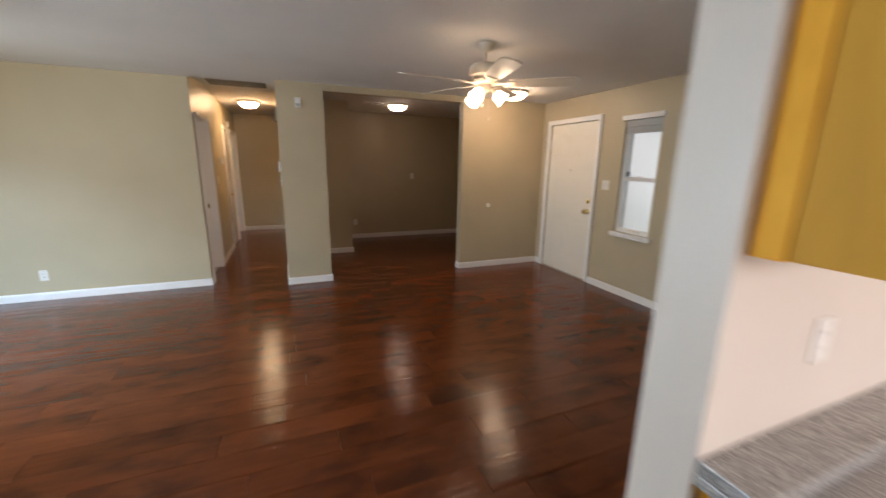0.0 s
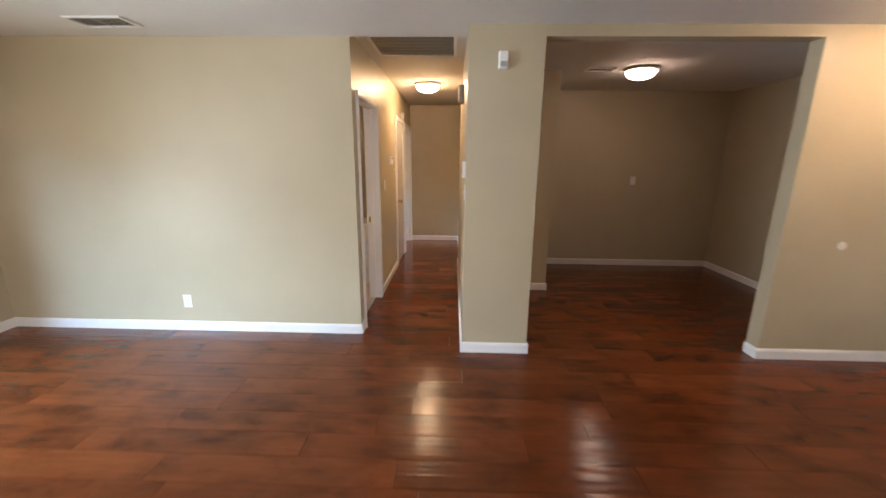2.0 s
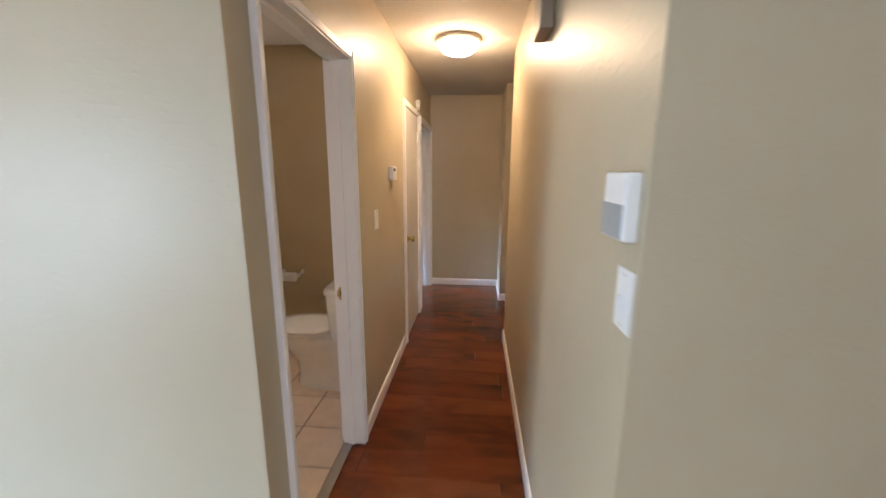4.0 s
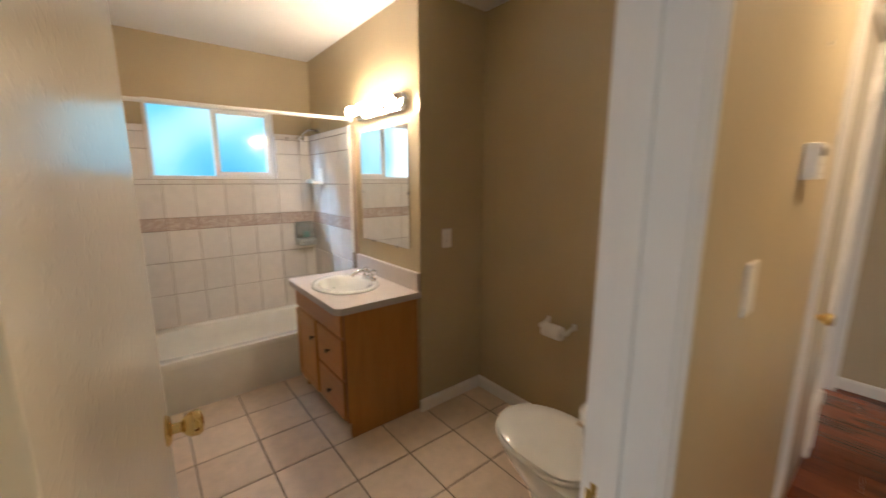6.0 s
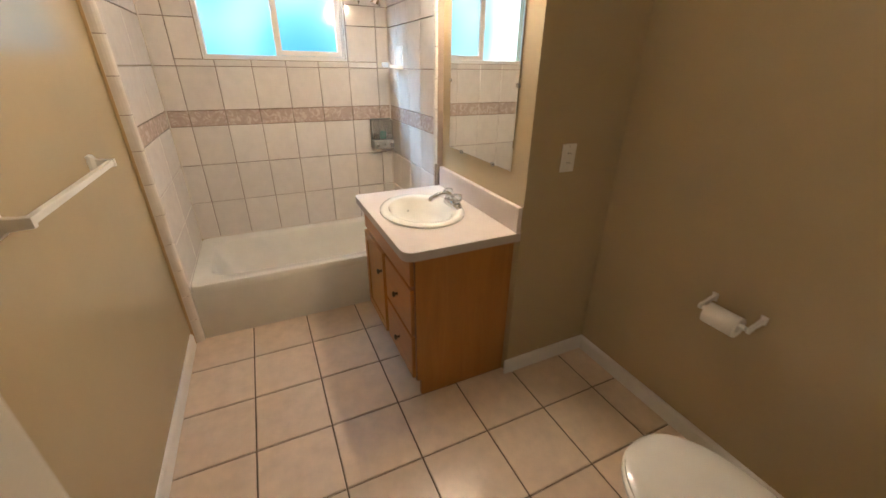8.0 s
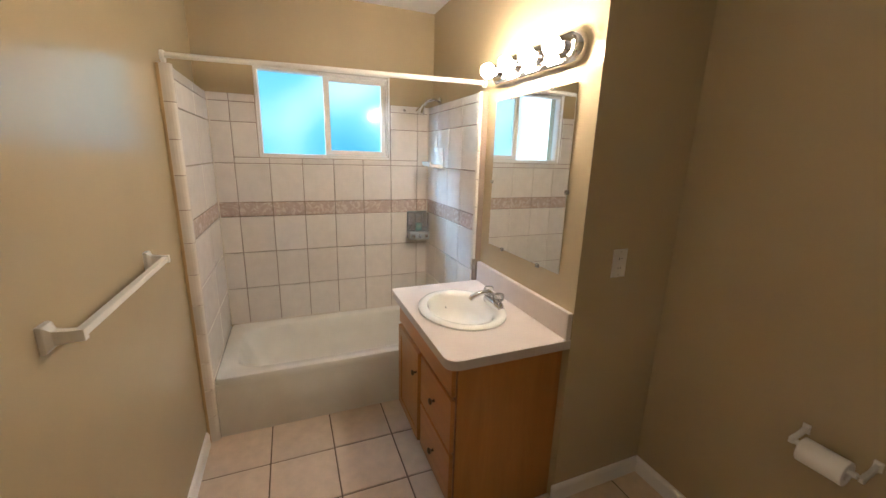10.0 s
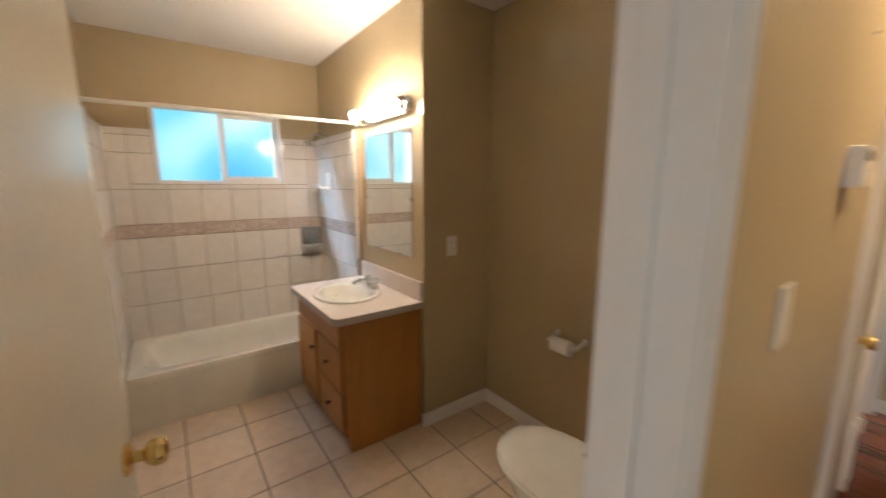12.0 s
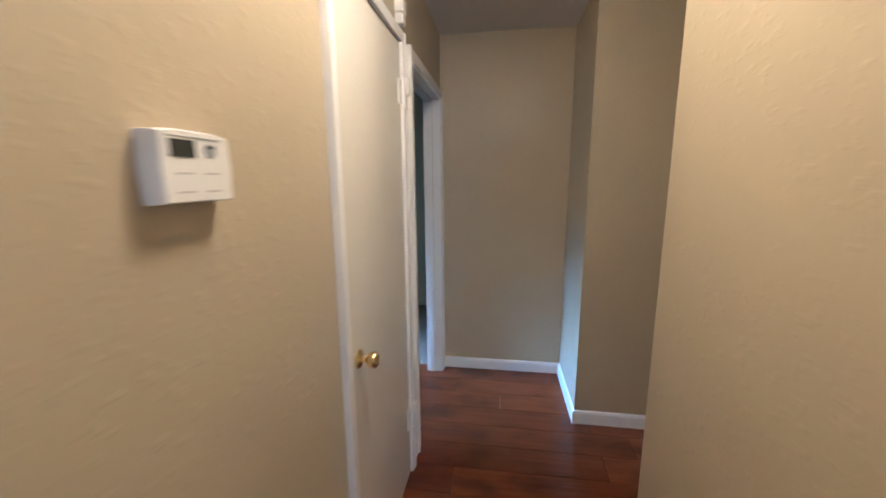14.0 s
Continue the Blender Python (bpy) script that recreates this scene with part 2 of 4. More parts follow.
MIRROR = mirror_material()
ACRYLIC = clear_plastic()
PANE = pane_material("window_pane", (0.95, 0.97, 0.97))
PLANK = wood_floor_material()
OAK = oak_material("oak_cabinet", (16, 16, 1.6), (0.35, 0.142, 0.022), (0.39, 0.168, 0.029), (0.43, 0.195, 0.038))
# Darker, redder oak than the fronts, for the face frame.
OAK_FRAME = oak_material("oak_darker", (16, 16, 1.6), (0.20, 0.07, 0.016), (0.24, 0.088, 0.02), (0.28, 0.11, 0.026))
OAK_H = oak_material("oak_cross_grain", (1.6, 16, 16), (0.36, 0.145, 0.030), (0.40, 0.172, 0.038), (0.44, 0.20, 0.048))
MAPLE = oak_material("kitchen_cabinet_wood", (9, 9, 1.2), (0.55, 0.275, 0.026), (0.62, 0.325, 0.034), (0.68, 0.38, 0.046), 0.6, 0.25)
MAPLE_EDGE = oak_material("kitchen_cabinet_edge", (14, 14, 3.0), (0.74, 0.33, 0.022), (0.86, 0.43, 0.035), (0.90, 0.49, 0.05), 0.6, 0.25)
WALLTILE = tile_material("white_wall_tile", (0.71, 0.67, 0.63), 0.05, 0.10, 0.05)
FLOORTILE = tile_material("beige_floor_tile", (0.69, 0.565, 0.45), 0.08, 0.28, 0.07)
ACCENT = accent_material()
FLOORGROUT = plain("dark_floor_grout", (0.15, 0.105, 0.07), 0.9, relief=0.4)
GROUT = plain("brown_grout", (0.27, 0.205, 0.155), 0.9, relief=0.4)
BULLNOSE = tile_material("pale_bullnose", (0.71, 0.665, 0.60), 0.04, 0.10, 0.05)
CAULK = plain("cream_caulk", (0.66, 0.61, 0.54), 0.5)
TAN_EDGE = plain("tan_tile_edge", (0.52, 0.36, 0.18), 0.45)
LAMINATE = plain("pale_laminate", (0.66, 0.59, 0.55), 0.35)
LAMINATE_EDGE = plain("grey_laminate_edge", (0.50, 0.45, 0.42), 0.4)
GRANITE = granite_material()
BATH_SKY = frosted_daylight()
FRONT_SKY = backdrop_material("front_window_daylight", [(0.3, (0.70, 0.78, 0.74)), (0.7, (0.95, 1.0, 0.98))], 1.0, 1.0, (1, 1, 1))
GROUND = plain("outdoor_ground", (0.12, 0.13, 0.08), 0.9)

# ---- building blocks ----


def origin(ob):
    v = Vector((0, 0, 0))
    while ob is not None:
        v += ob.location
        ob = ob.parent
    return v


def finish(bm, m, name, smooth=False):
    me = bpy.data.meshes.new(name)
    bm.to_mesh(me)
    bm.free()
    me.materials.append(m)
    if smooth:
        me.polygons.foreach_set("use_smooth", [True] * len(me.polygons))
        me.set_sharp_from_angle(angle=radians(40))
    return me


def part(name, bm, m, parent=None, label="", smooth=False, local=False):
    """One mesh object; its bmesh is given in the world's metres unless local."""
    if parent is not None and not local:
        bmesh.ops.translate(bm, vec=-origin(parent), verts=bm.verts)
    ob = new(name, finish(bm, m, name, smooth))
    ob.parent = parent
    if label:
        ob["label"] = label
    return ob


def thing(name, at, label, category, group=""):
    ob = new(name)
    ob.location = at
    return tagged(ob, label, category, group)


def structure(ob, label=""):
    return tagged(ob, label, "", "", "structure")


def box(bm, x0, y0, z0, x1, y1, z1, bevel=0.0, segments=2):
    m = Matrix.Translation(((x0 + x1) / 2, (y0 + y1) / 2, (z0 + z1) / 2)) @ Matrix.Diagonal((x1 - x0, y1 - y0, z1 - z0, 1))
    made = bmesh.ops.create_cube(bm, size=1, matrix=m)["verts"]
    if bevel:
        edges = list({e for v in made for e in v.link_edges})
        bmesh.ops.bevel(bm, geom=edges, offset=bevel, segments=segments, affect="EDGES", profile=0.5)
    return bm


def one(x0, y0, z0, x1, y1, z1, bevel=0.0, segments=2):
    return box(bmesh.new(), x0, y0, z0, x1, y1, z1, bevel, segments)


def loft(rings, cap0=True, cap1=True, bm=None):
    """Joins rings of points, all of one length, into a closed skin."""
    bm = bm or bmesh.new()
    rows = [[bm.verts.new(p) for p in ring] for ring in rings]
    k = len(rings[0])
    for a, b in zip(rows, rows[1:]):
        for i in range(k):
            bm.faces.new((a[i], a[(i + 1) % k], b[(i + 1) % k], b[i]))
    if cap0:
        bm.faces.new(rows[0][::-1])
    if cap1:
        bm.faces.new(rows[-1])
    bmesh.ops.recalc_face_normals(bm, faces=bm.faces)
    return bm


def oval(cx, cy, rx, ry, z, k=32, power=2.0):
    """A ring about (cx, cy); power above 2 squares it off."""
    pts = []
    for i in range(k):
        a = math.tau * i / k
        c, s = math.cos(a), math.sin(a)
        pts.append((cx + rx * math.copysign(abs(c) ** (2 / power), c), cy + ry * math.copysign(abs(s) ** (2 / power), s), z))
    return pts


def turned(profile, k=24, bm=None, cap0=True, cap1=True):
    """A lathe about z from (radius, height) pairs."""
    return loft([oval(0, 0, r, r, z, k) for r, z in profile], cap0, cap1, bm)


def moved(bm, m):
    bmesh.ops.transform(bm, matrix=m, verts=bm.verts)
    return bm


def tube(points, r, k=12):
    """A round bar along points."""
    rings, pts = [], [Vector(p) for p in points]
    for i, p in enumerate(pts):
        d = (pts[min(i + 1, len(pts) - 1)] - pts[max(i - 1, 0)]).normalized()
        q = d.to_track_quat("Z", "Y")
        rings.append([p + q @ Vector((r * math.cos(math.tau * j / k), r * math.sin(math.tau * j / k), 0)) for j in range(k)])
    return loft(rings)

# ---- plan ----
H = 2.465         # ceiling of hall, bathroom and alcove
HL = 2.415        # ceiling of the living room
HX = -0.94        # hall wall, bathroom side
BX = -1.045       # the same wall seen from the bathroom
RX = -0.05        # hall wall, alcove side
LY = 5.499        # far living wall
PY = 5.209        # face of the pier and of the alcove opening
LX, EX = -4.125, 3.655   # living room, left and right walls
BASE = 0.085


def wall(name, items, label, m=PAINT):
    """Plastered wall; items are boxes that butt against each other."""
    bm = bmesh.new()
    for it in items:
        box(bm, *it)
    return structure(part(name, bm, m), label)


# living room
wall("wall_living_far", [(LX, LY, 0, HX, LY + 0.02, H)], "beige painted wall of the living room")
wall("wall_living_west", [(LX - 0.15, -3, 0, LX, 1.6, H), (LX - 0.15, 3.9, 0, LX, LY + 0.02, H), (LX - 0.15, 1.6, 2.05, LX, 3.9, H)],
     "beige painted wall with a wide daylight opening")
wall("wall_south", [(LX, -3.15, 0, 0.8, -3, H), (2.4, -3.15, 0, EX, -3, H), (0.8, -3.15, 0, 2.4, -3, 1.1), (0.8, -3.15, 2.0, 2.4, -3, H)],
     "plain beige unseen wall behind the kitchen, opening added for light")
FD0, FD1, FDT = 4.089, 5.019, 2.09
WN0, WN1, WNB, WNT = 3.200, 3.680, 0.76, 2.04
wall("wall_east", [(EX, -3, 0, EX + 0.15, WN0, H), (EX, WN0, 0, EX + 0.15, WN1, WNB), (EX, WN0, WNT, EX + 0.15, WN1, H), (EX, WN1, 0, EX + 0.15, FD0, H),
                   (EX, FD0, FDT, EX + 0.15, FD1, H), (EX, FD1, 0, EX + 0.15, 8.074, H)], "beige painted outer wall with the front door and a narrow window")
wall("wall_alcove_front", [(2.305, PY, 0, EX, PY + 0.12, H), (0.47, PY, 2.34, 2.305, PY + 0.12, H)], "beige wall beside the dining alcove opening")
wall("wall_pier", [(RX, PY, 0, 0.47, 6.764, H)], "beige square pier between hall and dining alcove")
wall("wall_pier_back", [(RX, 6.764, 0, 0.99, 7.9, H)], "beige wall between hall and dining alcove")
wall("wall_alcove_side", [(0.3, 7.9, 0, 0.99, 8.074, H)], "beige wall beside the side passage")
wall("wall_alcove_back", [(0.99, 7.974, 0, EX, 8.074, H)], "beige back wall of the dining alcove")

# hall
BD0, BD1, BDT = 5.645, 6.402, 2.03
CD0, CD1 = 7.745, 8.435
RD0, RD1 = 8.625, 9.485
wall("wall_hall_west", [(BX, LY + 0.02, 0, HX, BD0, H), (BX, BD0, BDT, HX, BD1, H), (BX, BD1, 0, HX, CD0, H), (BX, CD0, 2.05, HX, CD1, H), (BX, CD1, 0, HX, RD0, H),
                        (BX, RD0, 2.03, HX, RD1, H), (BX, RD1, 0, HX, 9.57, H)], "beige textured hall wall with three white doorways")
wall("wall_hall_end", [(BX, 9.57, 0, -0.03, 9.69, H)], "beige wall that closes the hall")
wall("wall_hall_corner", [(-0.03, 8.965, 0, 1.7, 9.69, H)], "beige wall corner at the end of the hall")
wall("wall_side_passage", [(1.6, 8.074, 0, 1.7, 8.965, H)], "plain beige wall that closes the side passage")
wall("wall_closet", [(-1.75, 7.72, 0, -1.65, 8.5, H)], "plain wall inside the closet")
wall("wall_bedroom", [(-4.2, 8.5, 0, BX, 8.6, H), (-4.2, 11.0, 0, BX, 11.1, H), (-1.07, 9.69, 0, -0.97, 11.0, H), (-4.3, 8.5, 0, -4.2, 8.6, H),
                      (-4.3, 8.6, 0, -4.2, 11.1, 0.8), (-4.3, 8.6, 2.0, -4.2, 11.1, H), (-4.3, 10.1, 0.8, -4.2, 11.1, 2.0)], "plain bedroom walls behind the open door")

# bathroom
TX = -4.205       # back wall behind the tub
MY = 7.085        # mirror wall
NX = -2.535       # return beside the toilet
TPY = 7.59
BLY = 5.585       # wall with the towel bar
BW0, BW1, BWB, BWT = 5.912, 6.748, 1.48, 2.02
wall_tub = wall("wall_tub_back", [(TX - 0.15, BLY, 0, TX, BW0, H), (TX - 0.15, BW1, 0, TX, MY, H), (TX - 0.15, BW0, 0, TX, BW1, BWB), (TX - 0.15, BW0, BWT, TX, BW1, H)],
                "beige bathroom wall with white tile and a frosted window", BATH_PAINT)
wall_mirror = wall("wall_mirror", [(TX - 0.15, MY, 0, NX, 7.7, H)], "beige bathroom wall behind the vanity", BATH_PAINT)
wall("wall_toilet", [(NX, TPY, 0, BX, 7.7, H)], "beige bathroom wall beside the toilet", BATH_PAINT)
wall_towel = wall("wall_towel", [(TX - 0.15, LY + 0.02, 0, BX, BLY, H)], "beige bathroom wall with the towel bar", BATH_PAINT)

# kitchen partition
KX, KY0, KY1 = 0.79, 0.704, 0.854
wall("wall_kitchen", [(KX, KY0, 0, EX, KY1, H)], "wall end between kitchen and living room, paint brightened for its light", KITCHEN_PAINT)

structure(part("ceiling_living", box(one(LX, -3, HL, EX, PY - 0.001, H - 0.001), LX, PY - 0.001, HL, RX - 0.001, LY - 0.001, H - 0.001), CEIL), "white textured living room ceiling")
structure(part("ceiling", one(-4.5, -3.2, H, 3.9, 11.2, H + 0.12), CEIL), "white textured ceiling")
structure(part("ground", one(-400, -400, -0.5, 400, 400, -0.2), GROUND), "plain ground outside the house")
structure(part("floor_base", one(-4.3, -3.2, -0.19, 3.8, 11.1, -0.012), GROUT), "floor base under planks and tiles")


def baseboard(runs):
    """Runs of (x0, y0, x1, y1, nx, ny): the wall's line and the way it faces."""
    for x0, y0, x1, y1, nx, ny in runs:
        bm, t = bmesh.new(), 0.014
        profile = [(0, 0), (t, 0), (t, BASE - 0.018), (t * 0.72, BASE - 0.006), (t * 0.3, BASE), (0, BASE)]
        loft([[(x + nx * o, y + ny * o, z) for o, z in profile] for x, y in ((x0, y0), (x1, y1))], True, True, bm)
        structure(part("baseboard", bm, WHITE), "white painted baseboard")


T = 0.014
baseboard([(LX, LY, HX, LY, 0, -1), (LX, 3.9, LX, LY - T, 1, 0), (HX, LY - T, HX, BD0 - 0.034, 1, 0), (HX, BD1 + 0.026, HX, CD0 - 0.055, 1, 0),
           (HX, CD1 + 0.03, HX, RD0 - 0.055, 1, 0), (HX, RD1 + 0.056, HX, 9.57 - T, 1, 0), (HX, 9.57, -0.03, 9.57, 0, -1), (-0.03, 8.965 - T, -0.03, 9.57 - T, -1, 0),
           (-0.03, 8.965, 1.6, 8.965, 0, -1), (RX, PY - T, RX, 7.9, -1, 0), (RX, PY, 0.47 + T, PY, 0, -1), (0.47, PY, 0.47, 6.764 - T, 1, 0), (0.47, 6.764, 0.99 + T, 6.764, 0, -1),
           (0.99, 6.764, 0.99, 7.974 - T, 1, 0), (0.99, 7.974, EX, 7.974, 0, -1), (EX, PY + 0.12, EX, 7.974 - T, -1, 0), (2.305 - T, PY, EX - T, PY, 0, -1), (2.305, PY, 2.305, PY + 0.12, -1, 0),
           (EX, FD1 + 0.062, EX, PY - T, -1, 0), (EX, KY1, EX, FD0 - 0.062, -1, 0), (NX, MY - 0.015, NX, TPY - T, 1, 0), (NX, TPY, BX, TPY, 0, -1), (-3.43, BLY, BX, BLY, 0, 1)])


def casing(name, axis_x, nx, y0, y1, top, w, label, w_far=None):
    """White trim round a doorway in a wall that faces along x."""
    bm, t = bmesh.new(), 0.02
    a, b = sorted((axis_x, axis_x + nx * t))
    for p0, p1 in ((y0 - w, y0), (y1, y1 + (w_far or w))):
        box(bm, a, p0, 0, b, p1, top + w, 0.004)
        c, d = sorted((axis_x + nx * t, axis_x + nx * (t + 0.005)))
        e = (p1 - p0) * 0.38
        q = p0 if p0 < y0 - 0.001 else p1 - e
        box(bm, c - 0.002, q, 0, d, q + e, top + w, 0.002)
    box(bm, a, y0, top, b, y1, top + w, 0.004)
    return structure(part(name, bm, WHITE), label)


casing("trim_bathroom_door", HX, 1, BD0, BD1, BDT, 0.033, "white painted door casing", 0.025)
casing("trim_bathroom_door_inside", BX, -1, BD0 - 0.012, BD1 + 0.012, BDT + 0.012, 0.045, "white painted door casing")
casing("trim_closet_door", HX, 1, CD0, CD1, 2.05, 0.045, "white painted door casing")
casing("trim_bedroom_door", HX, 1, RD0, RD1, 2.03, 0.055, "white painted door casing")
casing("trim_front_door", EX, -1, FD0, FD1, FDT, 0.06, "white painted front door casing")


def jamb(y0, y1, top, x0, x1, stop_x):
    bm = bmesh.new()
    t = 0.008
    box(bm, x0, y0 - 0.001, 0, x1, y0 + t, top, 0.002)
    box(bm, x0, y1 - t, 0, x1, y1 + 0.001, top, 0.002)
    box(bm, x0, y0 + t, top - t, x1, y1 - t, top + 0.001, 0.002)
    for p0, p1 in ((y0 + t, y0 + t + 0.011), (y1 - t - 0.011, y1 - t)):
        box(bm, stop_x - 0.018, p0, 0, stop_x + 0.018, p1, top - t, 0.003)
    box(bm, stop_x - 0.018, y0 + t + 0.011, top - t - 0.011, stop_x + 0.018, y1 - t - 0.011, top - t, 0.003)
    return bm


structure(part("trim_bathroom_jamb", box(jamb(BD0, BD1, BDT, BX - 0.002, HX + 0.013, HX - 0.06), BX - 0.048, BD0 + 0.007, 0, BX + 0.026, BD0 + 0.070, BDT - 0.009, 0.003), WHITE), "white painted door jamb with stop")
structure(part("trim_bedroom_jamb", jamb(RD0, RD1, 2.03, BX - 0.002, HX + 0.013, HX - 0.06), WHITE), "white painted door jamb with stop")

# ---- doors ----


def knob(parent, at, way, label="polished brass door knob", size=1.12):
    """A round knob with its rose; way is the direction in which it stands off."""
    q = Vector(way).to_track_quat("Z", "Y").to_matrix().to_4x4()
    m = Matrix.Translation(at) @ q @ Matrix.Scale(size, 4)
    rose = part("knob_rose", moved(turned([(0.031, 0), (0.031, 0.004), (0.026, 0.009), (0.012, 0.011)]), m), BRASS, parent, label, True, True)
    part("knob", moved(turned([(0.011, 0.008), (0.011, 0.026), (0.019, 0.032), (0.026, 0.042), (0.027, 0.056), (0.022, 0.064), (0.012, 0.066), (0.010, 0.063)]), m), BRASS, rose, "", True, True)


# bathroom door, swung into the room; the leaf runs along -x from its hinges
door_1 = structure(new("door_1"), "white painted flush door swung open into the bathroom")
door_1.matrix_world = pose(BX - 0.047, BD0 + 0.061, 0, 0, 0, -5.7)
leaf = part("door_leaf", one(-0.73, -0.001, 0.012, -0.004, 0.036, 2.0, 0.003), DOORWHITE, door_1, "white painted flush leaf", local=True)
knob(door_1, (-0.665, 0.036, 0.885), (0, 1, 0))
knob(door_1, (-0.665, -0.001, 0.885), (0, -1, 0))
part("latch_plate", one(-0.7315, 0.006, 0.86, -0.729, 0.029, 0.92, 0.001), BRASS, door_1, "brass latch plate", local=True)
for z in (0.25, 1.02, 1.78):
    part("hinge", moved(turned([(0.006, 0), (0.006, 0.09)], 10), pose(0.004, 0.04, z)), BRASS, door_1, "brass hinge", True, True)
bm = one(BX + 0.012, BD1 - 0.0105, 0.856, BX + 0.045, BD1 - 0.0075, 0.925, 0.001)
box(bm, BX + 0.004, BD1 - 0.0115, 0.872, BX + 0.014, BD1 - 0.0075, 0.909, 0.001)
strike = structure(part("strike_plate", bm, BRASS), "brass strike plate in the door jamb")
part("latch_hole", one(BX + 0.02, BD1 - 0.0125, 0.878, BX + 0.037, BD1 - 0.0100, 0.904), DARK, strike)

# closet door with painted-over surface hinges
door_2 = structure(new("door_2"), "white painted closed closet door with a brass knob")
door_2.location = (HX, CD0, 0)
part("door_leaf", one(-0.028, 0.004, 0.012, 0.006, CD1 - CD0 - 0.004, 2.045, 0.003), DOORWHITE, door_2, "white painted leaf", local=True)
knob(door_2, (0.006, 0.075, 0.935), (1, 0, 0), size=0.95)
for z in (0.27, 1.80):
    h = part("hinge", one(0.005, CD1 - CD0 - 0.05, z, 0.012, CD1 - CD0 + 0.05, z + 0.10, 0.002), WHITE, door_2, "white painted hinge", local=True)
    part("hinge_barrel", moved(turned([(0.003, -0.012), (0.008, -0.006), (0.008, 0.106), (0.003, 0.112)], 12), pose(0.02, CD1 - CD0 + 0.004, z)), WHITE, h, "", True, True)
    part("hinge_block", one(0.012, CD1 - CD0 + 0.018, z + 0.045, 0.040, CD1 - CD0 + 0.048, z + 0.115, 0.006), WHITE, h, "", local=True)

# front door with pressed panels
door_3 = structure(new("door_3"), "white panelled front door with brass hardware, shut")
door_3.location = (EX, FD0, 0)
w = FD1 - FD0
bm = one(0.012, 0.006, 0.012, 0.055, w - 0.006, FDT - 0.008, 0.003)
leaf = part("door_leaf", bm, DOORWHITE, door_3, "white painted leaf", local=True)
for py0, py1 in ((0.13, 0.42), (0.51, 0.80)):
    for z0, z1 in ((0.24, 0.83), (0.98, 1.53), (1.66, 1.92)):
        bm = bmesh.new()
        for a, b, c, d in ((py0, z0, py1, z0 + 0.022), (py0, z1 - 0.022, py1, z1), (py0, z0 + 0.022, py0 + 0.022, z1 - 0.022), (py1 - 0.022, z0 + 0.022, py1, z1 - 0.022)):
            box(bm, 0.0085, a, b, 0.0125, c, d, 0.0018, 1)
        part("panel_moulding", bm, DOORWHITE, leaf, local=True)
        part("panel", one(0.0095, py0 + 0.045, z0 + 0.045, 0.0125, py1 - 0.045, z1 - 0.045, 0.0028, 1), DOORWHITE, leaf, local=True)
knob(door_3, (0.012, 0.075, 0.935), (-1, 0, 0))
part("deadbolt", moved(turned([(0.029, 0), (0.029, 0.008), (0.022, 0.016), (0.010, 0.018)]), pose(0.012, 0.075, 1.07, 0, -90, 0)), BRASS, door_3, "brass deadbolt", True, True)
part("thumb_turn", one(-0.022, 0.070, 1.055, -0.004, 0.080, 1.085, 0.003), BRASS, door_3, "brass thumb turn", local=True)
part("peephole", moved(turned([(0.010, 0), (0.010, 0.004), (0.006, 0.005)], 16), pose(0.012, 0.463, 1.467, 0, -90, 0)), DARK, door_3, "dark peephole", True, True)
for z in (0.22, 1.0, 1.8):
    part("hinge", moved(turned([(0.007, 0), (0.007, 0.1)], 10), pose(0.006, w - 0.004, z)), NICKEL, door_3, "metal hinge", True, True)
structure(part("threshold", one(EX - 0.02, FD0, -0.002, EX + 0.12, FD1, 0.011, 0.004), NICKEL), "metal threshold under the front door")

# bedroom door, folded back against the wall inside
door_4 = structure(new("door_4"), "white painted bedroom door standing open")
door_4.matrix_world = pose(BX - 0.012, RD0 + 0.02, 0, 0, 0, -4)
part("door_leaf", one(-0.83, -0.001, 0.012, -0.004, 0.034, 2.0, 0.003), DOORWHITE, door_4, "white painted flush leaf", local=True)
knob(door_4, (-0.77, 0.034, 0.92), (0, 1, 0))
structure(part("strike_plate", one(BX + 0.045, RD1 - 0.0105, 1.0, BX + 0.062, RD1 - 0.0075, 1.03, 0.001), NICKEL), "metal strike plate in the bedroom jamb")

# ---- windows ----
window_1 = structure(new("window_1"), "white sliding window with frosted panes over the tub")
window_1.location = (TX, BW0, BWB)
bm = bmesh.new()
for a, b, c, d in ((BW0, BWB, BW1, BWB + 0.014), (BW0, BWT - 0.02, BW1, BWT), (BW0, BWB + 0.014, BW0 + 0.014, BWT - 0.02), (BW1 - 0.014, BWB + 0.014, BW1, BWT - 0.02)):
    box(bm, TX - 0.075, a, b, TX - 0.012, c, d, 0.004)
part("window_frame", bm, PLASTIC, window_1, "white window frame")
MIDY = 6.335
bm = bmesh.new()
for a, b, c, d in ((MIDY - 0.02, BWB + 0.015, BW1 - 0.016, BWB + 0.045), (MIDY - 0.02, BWT - 0.05, BW1 - 0.016, BWT - 0.022), (MIDY - 0.02, BWB + 0.045, MIDY + 0.018, BWT - 0.05),
                   (BW1 - 0.046, BWB + 0.045, BW1 - 0.016, BWT - 0.05)):
    box(bm, TX - 0.045, a, b, TX - 0.02, c, d, 0.003)
part("sash", bm, PLASTIC, window_1, "white sliding sash")
box(bm := bmesh.new(), TX - 0.022, MIDY - 0.018, 1.70, TX - 0.008, MIDY + 0.0, 1.76, 0.003)
part("latch", bm, PLASTIC, window_1, "white sash latch")
